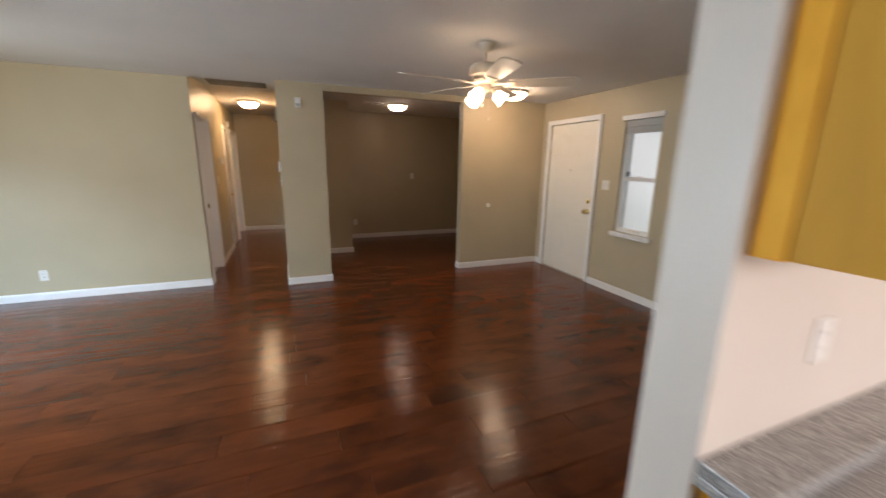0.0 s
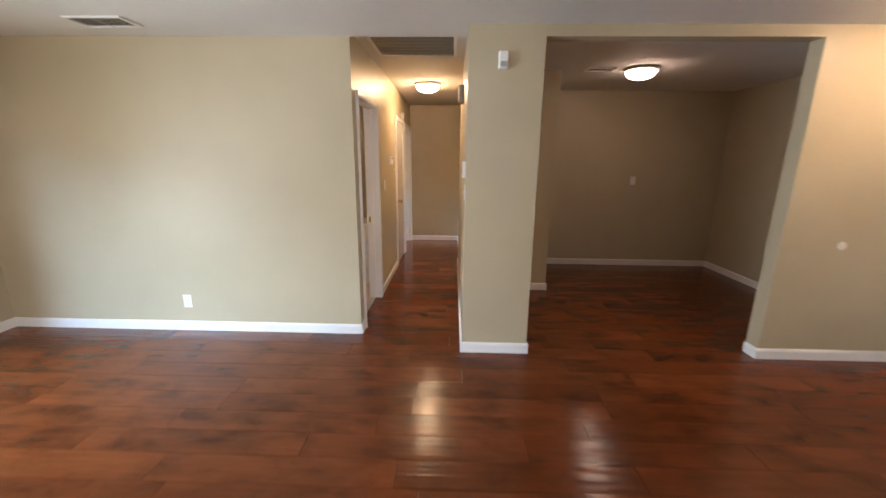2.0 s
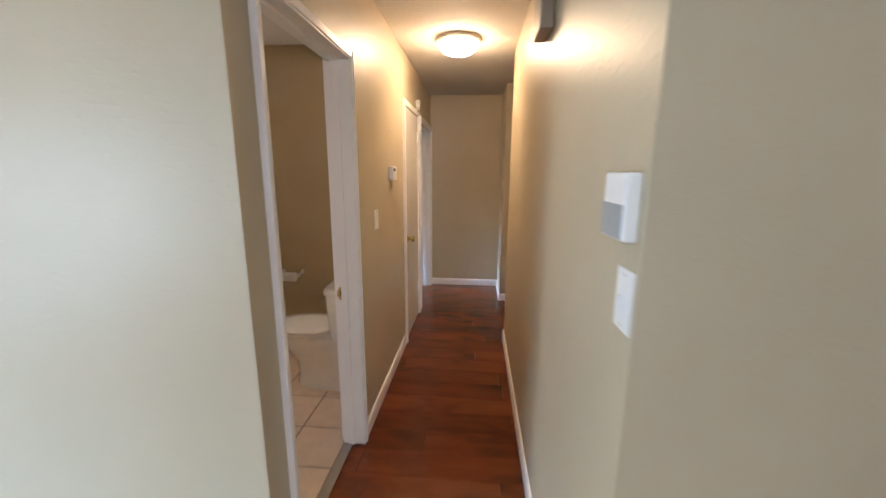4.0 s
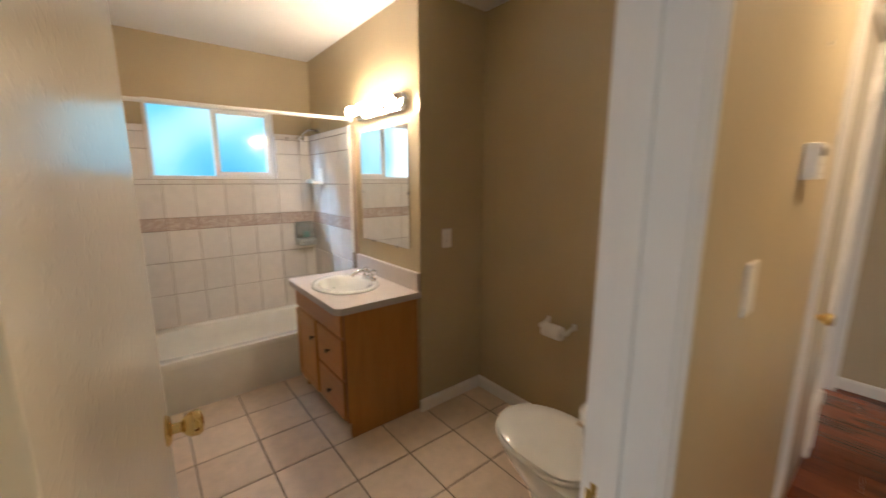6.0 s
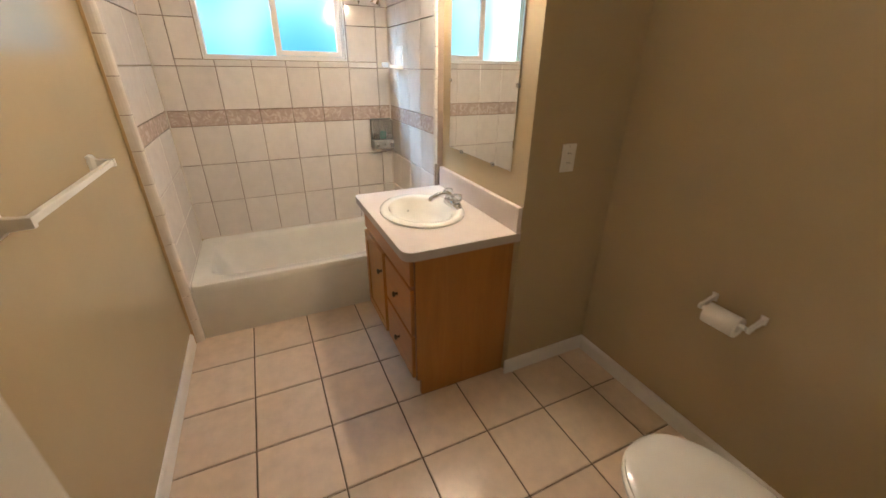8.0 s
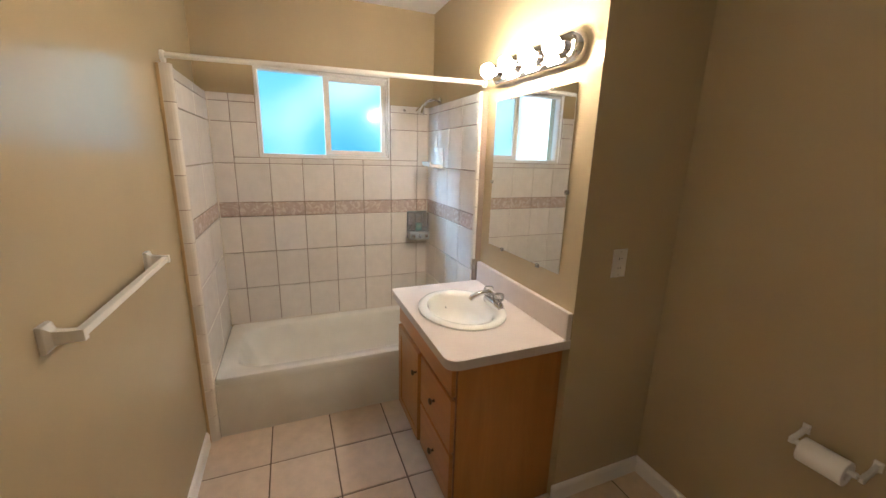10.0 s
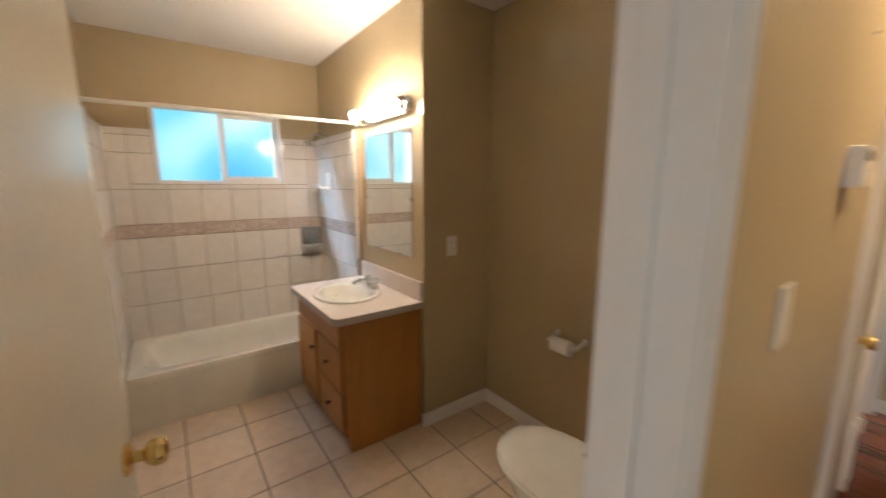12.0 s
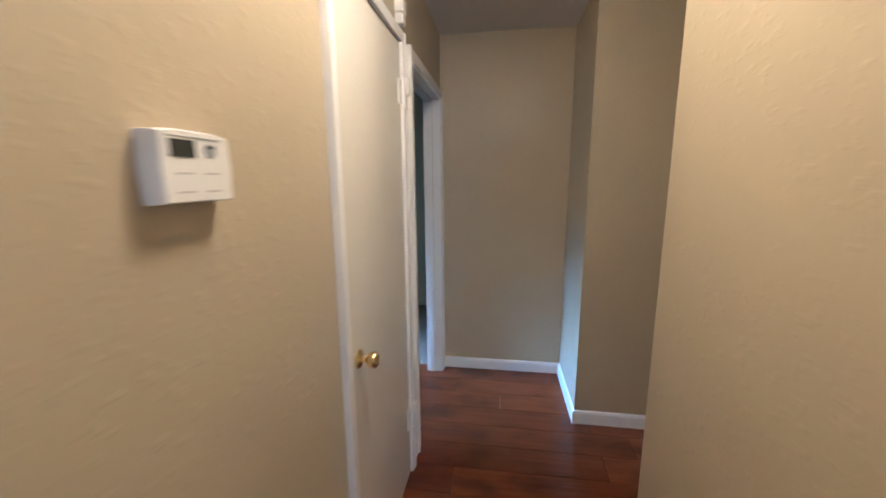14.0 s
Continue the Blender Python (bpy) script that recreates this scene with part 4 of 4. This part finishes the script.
bar = thing("towel_bar", (-2.70, BLY, 1.125), "white square towel bar mounted on the bathroom wall", "towel bar")
for x in (-3.0, -2.385):
    part("post", loft([[(x + a * s, BLY + d, 1.125 + b * s) for a, b in ((-0.02, -0.03), (0.02, -0.03), (0.02, 0.03), (-0.02, 0.03))] for d, s in ((0.0005, 1), (0.01, 0.95), (0.02, 0.5), (0.045, 0.42), (0.07, 0.42))]), PLASTIC, bar, "white bracket")
part("rail", one(-3.008, BLY + 0.05, 1.117, -2.377, BLY + 0.068, 1.135, 0.002), PLASTIC, bar, "white square rail")

rod = thing("shower_curtain_rod", (-3.38, 6.33, 1.89), "white shower curtain rod above the tub, no curtain", "curtain rod")
part("rail", tube([(-3.56, BLY + 0.004, 1.902), (-3.385, MY - 0.006, 1.893)], 0.0125, 16), PLASTIC, rod, "", True)
for y0, y1 in ((BLY + 0.0005, BLY + 0.014), (MY - 0.014, MY - 0.0005)):
    x = -3.56 if y0 < 6 else -3.385
    part("flange", tube([(x, y0, 1.895), (x, y1, 1.895)], 0.026, 20), PLASTIC, rod, "white wall flange", True)

head = thing("wall_shower", (-4.04, MY, 1.84), "chrome shower head on a bent arm", "shower head")
part("arm", tube([(-4.045, MY - 0.001, 1.875), (-4.045, MY - 0.05, 1.885), (-4.045, MY - 0.10, 1.87), (-4.045, MY - 0.135, 1.83)], 0.009), CHROME, head, "chrome arm", True)
part("flange", tube([(-4.045, MY - 0.001, 1.875), (-4.045, MY - 0.012, 1.876)], 0.027, 20), CHROME, head, "chrome wall flange", True)
part("rose", moved(turned([(0.012, 0.03), (0.016, 0.01), (0.032, -0.02), (0.034, -0.03), (0.02, -0.031)], 20), pose(-4.045, MY - 0.142, 1.815, -25, 0, 0)), CHROME, head, "chrome rose", True)
part("screw_cap", moved(turned([(0.010, 0), (0.008, 0.006)], 14), pose(TX + 0.0215, 6.86, 1.815, 0, 90, 0)), CHROME, head, "small chrome cap")

dish = thing("soap_dish", (-3.94, MY - 0.05, 1.45), "white ceramic soap dish set in the shower tile", "soap dish")
part("back_plate", one(-4.015, MY - 0.05, 1.42, -3.865, MY - 0.0425, 1.56, 0.004), PORCELAIN, dish, "", True)
bm = loft([[(x, MY - 0.05 - d, z) for d, z in ((0, 1.425), (0.085, 1.435), (0.095, 1.466), (0.087, 1.468), (0.078, 1.45), (0, 1.45))] for x in (-4.015, -3.99, -3.89, -3.865)])
part("tray", bm, PORCELAIN, dish, "white tray", True)

disp = thing("soap_dispenser", (TX + 0.05, 6.985, 0.9), "grey three-chamber shower soap dispenser stuck in the tub corner", "soap dispenser")
part("back", one(TX + 0.0222, 6.880, 0.885, TX + 0.040, 7.036, 1.095, 0.006, 2), SMOKE, disp, "grey back plate", True)
for y0, y1 in ((6.884, 6.932), (6.934, 6.982), (6.984, 7.032)):
    part("chamber", one(TX + 0.0405, y0, 0.952, TX + 0.096, y1, 1.088, 0.008, 2), ACRYLIC, disp, "smoky clear chamber", True)
for y0, y1, top, m in ((6.888, 6.928, 0.992, DARK), (6.938, 6.978, 1.012, plain("teal_soap", (0.05, 0.30, 0.27), 0.3)), (6.988, 7.028, 0.985, GREYPLASTIC)):
    part("soap", one(TX + 0.045, y0, 0.956, TX + 0.092, y1, top, 0.004, 1), m, disp, "liquid soap")
part("button_panel", one(TX + 0.0405, 6.880, 0.885, TX + 0.112, 7.036, 0.950, 0.010, 3), GREYPLASTIC, disp, "grey button panel", True)
for y in (6.908, 6.958, 7.008):
    part("button", moved(turned([(0.013, 0), (0.013, 0.008), (0.008, 0.013)], 16), pose(TX + 0.1115, y, 0.915, 0, 90, 0)), CHROME, disp, "chrome push button", True)


# ---- wall plates ----
def plate(name, at, way, label, kind, w=0.072, h=0.117):
    """A wall plate that faces along way; kind: outlet, rocker, toggle, blank."""
    root = thing(name, at, label, "outlet" if kind == "outlet" else "light switch" if kind != "blank" else "cover plate")
    root.rotation_euler = Vector(way).to_track_quat("Z", "Y").to_euler()
    part("cover", one(-w / 2, -h / 2, 0.0005, w / 2, h / 2, 0.006, 0.0025, 2), PLASTIC, root, "white cover plate", False, True)
    if kind == "outlet":
        for s in (-1, 1):
            f = part("receptacle", loft([oval(0, s * 0.02, 0.0165, 0.0145, z, 20, 4) for z in (0.0055, 0.0072)]), PLASTIC, root, "white receptacle", False, True)
            for x, hh in ((-0.0062, 0.008), (0.0062, 0.0065)):
                part("slot", one(x - 0.0012, s * 0.02 - hh / 2, 0.0070, x + 0.0012, s * 0.02 + hh / 2, 0.0076), DARK, f, "dark slot", False, True)
    elif kind == "rocker":
        part("rocker", one(-0.0165, -0.033, 0.0055, 0.0165, 0.033, 0.0085, 0.002, 2), PLASTIC, root, "white rocker", False, True)
    elif kind == "toggle":
        for x in ((-0.023, 0.023) if w > 0.1 else (0,)):
            part("toggle", one(x - 0.005, -0.006, 0.005, x + 0.005, 0.010, 0.015, 0.002, 2), PLASTIC, root, "white toggle", False, True)
    for y in (-h * 0.41, h * 0.41):
        part("screw", moved(turned([(0.003, 0), (0.0025, 0.001)], 10), pose(0, y, 0.0058)), NICKEL, root, "screw head", False, True)
    return root


plate("outlet", (-2.49, LY, 0.275), (0, -1, 0), "white outlet low on the living room wall", "outlet")
plate("light_switch", (EX, 3.884, 1.30), (-1, 0, 0), "white double switch plate beside the front door", "toggle", 0.117)
plate("outlet", (EX, 2.71, 0.345), (-1, 0, 0), "white outlet under the narrow window", "outlet")
plate("light_switch", (2.44, 7.974, 1.255), (0, -1, 0), "white switch plate on the alcove wall", "rocker")
plate("outlet", (1.24, 7.974, 0.33), (0, -1, 0), "white outlet low in the dining alcove", "outlet")
plate("outlet", (EX, 6.824, 0.27), (-1, 0, 0), "white outlet on the alcove side wall", "outlet")
plate("light_switch", (HX, 6.82, 1.228), (1, 0, 0), "white blank plate on the hall wall", "blank", 0.078, 0.118)
plate("light_switch", (RX, 5.254, 1.285), (-1, 0, 0), "white switch plate at the hall entrance", "toggle")
plate("outlet", (NX, 7.284, 1.105), (1, 0, 0), "white outlet beside the vanity", "outlet")
plate("outlet", (1.18, KY0, 1.13), (0, -1, 0), "white outlet above the kitchen counter", "outlet")
blank = thing("round_cover_plate", (2.752, PY, 0.932), "small round white cover plate on the wall", "cover plate")
part("disc", moved(turned([(0.032, 0), (0.031, 0.004), (0.022, 0.0055)], 28), pose(2.752, PY - 0.0005, 0.932, 90, 0, 0)), PLASTIC, blank, "", True)

pir = thing("motion_sensor", (0.185, PY, 2.185), "white alarm motion sensor on the pier", "motion sensor")
part("case", loft([[(0.185 + a * s, PY - d, 2.185 + b * s2) for a, b in ((-0.031, -0.055), (0.031, -0.055), (0.031, 0.055), (-0.031, 0.055))] for d, s, s2 in ((0.0005, 1, 1), (0.03, 1, 1), (0.042, 0.8, 0.92))]), PLASTIC, pir)
part("lens", one(0.163, PY - 0.046, 2.14, 0.207, PY - 0.040, 2.175, 0.003), GREYPLASTIC, pir, "frosted sensor lens")

keypad = thing("alarm_keypad", (RX, 5.274, 1.45), "white alarm keypad at the hall entrance", "keypad")
part("case", one(RX - 0.028, 5.229, 1.395, RX - 0.0005, 5.339, 1.515, 0.005), PLASTIC, keypad)
part("cover", one(RX - 0.031, 5.234, 1.40, RX - 0.0275, 5.334, 1.46, 0.001), GREYPLASTIC, keypad, "grey key cover")
chime = thing("door_chime", (RX, 6.254, 2.13), "brown door chime box high on the hall wall", "door chime")
part("case", one(RX - 0.055, 6.164, 2.055, RX - 0.0005, 6.344, 2.205, 0.008), plain("beige_chime", (0.42, 0.35, 0.27), 0.5), chime)

thermo = thing("thermostat", (HX, 7.232, 1.5), "white digital thermostat on the hall wall", "thermostat")
part("case", loft([[(HX + d, 7.240 + a * s * 0.88, 1.505 + b * s) for a, b in ((-0.07, -0.047), (0.07, -0.047), (0.074, 0), (0.07, 0.045), (0.04, 0.049), (-0.04, 0.049), (-0.07, 0.045), (-0.074, 0))]
                   for d, s in ((0.0005, 0.98), (0.006, 1), (0.026, 0.98), (0.032, 0.93))]), PLASTIC, thermo, "", True)
part("display", one(HX + 0.0315, 7.195, 1.518, HX + 0.0335, 7.235, 1.54, 0.0005), LCD, thermo, "dark display")
part("button_ring", moved(turned([(0.010, 0), (0.009, 0.002)], 16), pose(HX + 0.032, 7.262, 1.528, 0, 90, 0)), GREYPLASTIC, thermo, "grey button")
part("button", one(HX + 0.0315, 7.255, 1.531, HX + 0.0345, 7.269, 1.535, 0.0005), DARK, thermo)
part("seam", one(HX + 0.0316, 7.192, 1.5425, HX + 0.0328, 7.282, 1.5445), GREYPLASTIC, thermo, "dark seam above the display")
for a in (7.20, 7.248):
    for b in (1.472, 1.496):
        part("label_bar", one(HX + 0.0318, a, b, HX + 0.0323, a + 0.028, b + 0.0028), PALEPRINT, thermo, "unreadable grey print")
sensor = thing("smoke_sensor_box", (HX, 8.40, 2.14), "small white sensor box above the closet door", "sensor")
part("case", one(HX + 0.0005, 8.385, 2.148, HX + 0.040, 8.435, 2.20, 0.006), PLASTIC, sensor)
part("magnet", one(HX + 0.0005, 8.388, 2.105, HX + 0.036, 8.432, 2.1465, 0.006), PLASTIC, sensor, "white lower half")

anchor = thing("wall_anchor", (HX, 7.278, 1.809), "small white plastic screw anchor in the hall wall", "wall anchor")
part("head", moved(turned([(0.006, 0), (0.006, 0.003), (0.003, 0.005)], 12), pose(HX + 0.0005, 7.278, 1.809, 0, 90, 0)), PLASTIC, anchor)

# ---- ceiling fittings ----


def register(name, x0, y0, x1, y1, label, slats, along, bars=(), frame_w=0.022, H=H, rise=0.009):
    """A louvred air grille under a ceiling; its slats run along x or y, bars (0 to 1) cross them."""
    root = thing(name, ((x0 + x1) / 2, (y0 + y1) / 2, H), label, "air vent")
    bm = bmesh.new()
    for a, b, c, d in ((x0, y0, x1, y0 + frame_w), (x0, y1 - frame_w, x1, y1), (x0, y0 + frame_w, x0 + frame_w, y1 - frame_w), (x1 - frame_w, y0 + frame_w, x1, y1 - frame_w)):
        box(bm, a, b, H - 0.014, c, d, H - 0.0005, 0.003)
    part("frame", bm, WHITE, root, "white frame")
    # The ceiling has no hole; the duct's shade is painted as this sheet.
    part("backing", one(x0 + frame_w, y0 + frame_w, H - 0.002, x1 - frame_w, y1 - frame_w, H - 0.0008), DUCT, root, "dark sheet painted as the shaded duct")
    u0, u1, v0, v1 = (y0, y1, x0, x1) if along == "x" else (x0, x1, y0, y1)
    u0, u1, v0, v1 = u0 + frame_w, u1 - frame_w, v0 + frame_w, v1 - frame_w
    pitch = (u1 - u0) / slats
    for k in range(slats):
        p = u0 + pitch * (k + 0.5)
        w = pitch * 0.20
        ring = []
        for v in (v0, v1):
            pts = [(p - w, H - 0.0125), (p - w + 0.0012, H - 0.0125 - 0.0004), (p + w, H - 0.0125 + rise), (p + w - 0.0012, H - 0.0121 + rise)]
            ring.append([(v, u, z) if along == "x" else (u, v, z) for u, z in pts])
        part("slat", loft(ring), GRILLE, root)
    for f in bars:
        v = v0 + (v1 - v0) * f
        if along == "x":
            part("cross_bar", one(v - 0.004, u0, H - 0.0138, v + 0.004, u1, H - 0.0118), GRILLE, root)
        else:
            part("cross_bar", one(u0, v - 0.004, H - 0.0138, u1, v + 0.004, H - 0.0118), GRILLE, root)
    return root


register("ceiling_register", -2.72, 5.07, -2.33, 5.27, "white ceiling air register in the living room", 9, "x", (0.5,), 0.016, HL, 0.001)
register("return_air_grille", -0.84, 5.58, -0.13, 6.20, "large white return air grille in the hall ceiling", 48, "y", (0.17, 0.34, 0.5, 0.66, 0.83), 0.026)
register("ceiling_register", 1.24, 6.65, 1.52, 6.79, "small ceiling air register in the dining alcove", 6, "x", (), 0.018, H, 0.001)


def flush_light(x, y, glow, label, z=H):
    root = thing("ceiling_light", (x, y, z), label, "ceiling light", "flush ceiling lights")
    part("pan", moved(turned([(0.168, 0), (0.172, -0.008), (0.168, -0.022), (0.155, -0.03), (0.14, -0.031)], 40), pose(0, 0, -0.0005)), PANMETAL, root, "metal pan", True, True)
    part("glass_dome", turned([(0.148, -0.028), (0.147, -0.04), (0.136, -0.062), (0.112, -0.084), (0.075, -0.100), (0.03, -0.107), (0.006, -0.108)], 40, None, False), glow, root, "lit frosted glass dome", True, True)
    part("finial", turned([(0.010, -0.106), (0.011, -0.112), (0.007, -0.122), (0.003, -0.124)], 14), NICKEL, root, "metal finial", True, True)


flush_light(-0.487, 7.56, GLOW_HALL, "round frosted ceiling light, lit, in the hall")
flush_light(1.79, 6.69, GLOW_ALC, "round frosted ceiling light, lit, in the dining alcove")
flush_light(2.70, 4.574, GLOW_LIV, "round frosted ceiling light, lit, by the front door", HL)



def ceiling_fan(x, y, drop, turn, glass, label):
    """Five-blade fan on a rod that is longer by drop."""
    fan = thing("ceiling_fan", (x, y, HL), label, "ceiling fan", "ceiling fans")
    low = pose(0, 0, -drop)
    part("canopy", turned([(0.068, -0.0005), (0.068, -0.02), (0.055, -0.045), (0.025, -0.062), (0.014, -0.064)], 32), FANWHITE, fan, "white canopy", True, True)
    part("downrod", turned([(0.011, -0.055), (0.011, -0.14 - drop)], 16), FANWHITE, fan, "white downrod", True, True)
    part("motor_housing", moved(turned([(0.03, -0.13), (0.085, -0.142), (0.115, -0.165), (0.122, -0.195), (0.115, -0.225), (0.09, -0.235), (0.085, -0.25), (0.1, -0.262), (0.095, -0.28), (0.06, -0.29)], 40), low),
         FANWHITE, fan, "white motor housing", True, True)
    part("switch_housing", moved(turned([(0.05, -0.28), (0.056, -0.295), (0.054, -0.325), (0.035, -0.345), (0.012, -0.352)], 32), low), FANWHITE, fan, "white switch housing", True, True)
    for k in range(5):
        m = low @ pose(0, 0, -0.285, 0, 0, turn + 72 * k)
        iron = part("blade_iron", moved(box(one(0.085, -0.014, -0.004, 0.20, 0.014, 0.004, 0.003), 0.17, -0.04, -0.005, 0.245, 0.04, 0.001, 0.003), m @ pose(0, 0, 0, -13, 0, 0)), FANWHITE, fan, "white blade bracket", True, True)
        outline = [(0.19, -0.054), (0.40, -0.068), (0.60, -0.074), (0.665, -0.068), (0.69, -0.045), (0.697, 0.0), (0.69, 0.045), (0.665, 0.068), (0.60, 0.074), (0.40, 0.068), (0.19, 0.054)]
        bm = moved(loft([[(px, py, z) for px, py in outline] for z in (0.004, 0.011)]), m @ pose(0, 0, 0, -13, 0, 0))
        part("blade", bm, FANWHITE, iron, "cream fan blade", False, True)
    for a in (100, 340, 220):
        m = low @ pose(0, 0, -0.322, 0, 0, a) @ pose(0.055, 0, 0, 0, 128, 0) @ Matrix.Scale(0.86, 4)
        fitter = part("lamp_holder", moved(turned([(0.016, -0.01), (0.018, 0.02), (0.026, 0.045), (0.026, 0.055)], 18), m), FANWHITE, fan, "white lamp holder", True, True)
        part("glass_shade", moved(turned([(0.026, 0.05), (0.040, 0.062), (0.050, 0.085), (0.055, 0.115), (0.060, 0.140), (0.065, 0.150), (0.058, 0.146), (0.02, 0.14)], 24, None, False), m), glass, fitter, "frosted bell shade", True, True)
    for px, py, z in ((0.02, -0.05, -0.53), (-0.03, -0.04, -0.44)):
        chain = part("pull_chain", moved(turned([(0.0015, 0), (0.0015, z + 0.33)], 8), low @ pose(px, py, -0.335)), NICKEL, fan, "metal pull chain", True, True)
        part("pull_knob", moved(turned([(0.003, 0.004), (0.007, 0), (0.009, -0.014), (0.004, -0.024)], 12), low @ pose(px, py, z)), FANWHITE, chain, "white pull knob", True, True)


ceiling_fan(1.47, 3.044, 0.0, 40, GLOW_FAN, "white five-blade ceiling fan with three lit glass shades")
ceiling_fan(-2.43, 3.224, 0.10, 40, PORCELAIN, "cream five-blade ceiling fan hanging unlit over the living room")

# ---- kitchen corner ----
cab = thing("kitchen_wall_cabinet", (1.28, KY0, 1.37), "honey-coloured wooden kitchen wall cabinet", "cabinet")
part("body", one(0.83, KY0 - 0.32, 1.37, 1.73, KY0 - 0.001, 2.13, 0.002), MAPLE, cab, "honey-coloured side panel")
part("scribe_strip", one(0.820, KY0 - 0.062, 1.368, 0.8305, KY0 - 0.002, 2.13, 0.002), MAPLE_EDGE, cab, "lighter wooden edge strip")
for x in (0.84, 1.285):
    part("door", one(x, KY0 - 0.341, 1.385, x + 0.435, KY0 - 0.321, 2.115, 0.004), MAPLE, cab, "wooden door")
base = thing("kitchen_base_cabinet", (1.4, 0.394, 0), "honey-coloured wooden kitchen base cabinet under the counter", "cabinet")
part("body", one(0.82, 0.084, 0.1, 2.6, KY0 - 0.001, 0.845), MAPLE, base)
part("toe_kick", one(0.85, 0.144, 0.0, 2.6, KY0 - 0.001, 0.1), DARK, base, "dark plinth")
top = thing("kitchen_counter", (1.4, 0.394, 0.846), "grey speckled granite kitchen counter with a raised ledge", "countertop")
part("slab", one(KX + 0.005, 0.054, 0.846, 2.65, KY0 - 0.001, 0.876, 0.004), GRANITE, top)
part("ledge", one(KX + 0.005, 0.576, 0.8765, 2.65, KY0 - 0.001, 0.912, 0.004), GRANITE, top, "raised granite ledge")

# ---- floors: tiles, then planks ----
floor_bath = structure(part("floor_bathroom", one(TX, BLY, -0.0118, BX - 0.001, TPY, 0.0005), FLOORGROUT), "beige square floor tiles with brown grout")
box_g = 0.0062
xs = [-3.192 + 0.3085 * k for k in range(-2, 8)]
ys = [6.2 + 0.3065 * k for k in range(-3, 6)]
for a0, a1 in zip(xs, xs[1:]):
    for b0, b1 in zip(ys, ys[1:]):
        x0, x1, y0, y1 = max(a0, -3.60), min(a1, BX - 0.001), max(b0, BLY + 0.001), min(b1, TPY)
        if x1 - x0 < 0.02 or y1 - y0 < 0.02 or (x1 < NX - 0.05 and y0 > MY - 0.02):
            continue
        ob = new("floor_tile", tile_mesh(x1 - x0 - box_g, y1 - y0 - box_g, 0.004, FLOORTILE, "floor_tile"))
        ob.location = (x0 + box_g / 2, y0 + box_g / 2, 0.0005)
        ob.parent = floor_bath
structure(part("threshold_bathroom", one(BX - 0.001, BD0 + 0.018, -0.01, BX + 0.05, BD1 - 0.018, 0.007, 0.003), NICKEL), "metal strip between tile and planks")

floor = structure(new("floor"), "dark red-brown hand-scraped wooden planks")
PW, PL = 0.178, 1.22
plank_cache = {}


def plank_verts(w):
    d = PW - 0.0018
    return [[(i, i, z), (w - i, i, z), (w - i, d - i, z), (i, d - i, z)] for i, z in ((0, -0.0115), (0, -0.0009), (0.0003, 0.0))]


rest_v, rest_f = [], []
rng = random.Random(4)
y = -3.066
while y < 9.56:
    mid = y + PW / 2
    if mid < PY + 0.09:
        zones = [(LX, EX)]
    elif mid < LY + 0.085:
        zones = [(LX, RX + 0.03), (0.44, EX)]
    elif mid < 7.95:
        zones = [(BX + 0.05, RX + 0.03), (0.44, EX)]
    elif mid < 9.0:
        zones = [(-4.2 if mid > 8.6 else BX + 0.05, 1.6)]
    else:
        zones = [(-4.2, 0.0)]
    start = -5.2 + rng.random() * PL
    for z0, z1 in zones:
        x = start
        while x < z1:
            a, b = max(x, z0), min(x + PL, z1)
            x += PL
            if b - a < 0.03:
                continue
            w = round(b - a - 0.0018, 3)
            if (1.3 < mid < 5.4 and a < 3.4 and b > -3.8) or (5.4 < mid < 9.6 and a > -1.1 and b < 0.5):
                if w not in plank_cache:
                    plank_cache[w] = finish(loft(plank_verts(w), False, True), PLANK, "plank")
                ob = new("plank", plank_cache[w])
                ob.location = (a, y, 0)
                ob.rotation_euler = (radians(rng.uniform(-0.06, 0.06)), 0, 0)
                ob.parent = floor
            else:
                i = len(rest_v)
                for ring in plank_verts(w):
                    rest_v += [(a + p, y + q, r) for p, q, r in ring]
                rest_f += [tuple(i + k for k in f) for f in ((0, 1, 5, 4), (1, 2, 6, 5), (2, 3, 7, 6), (3, 0, 4, 7), (4, 5, 9, 8), (5, 6, 10, 9), (6, 7, 11, 10), (7, 4, 8, 11), (8, 9, 10, 11))]
    y += PW
me = bpy.data.meshes.new("far_planks")
me.from_pydata(rest_v, [], rest_f)
me.materials.append(PLANK)
far = new("far_planks", me)
far.parent = floor
tagged(far, "dark red-brown wooden planks", "", "", "stuff")
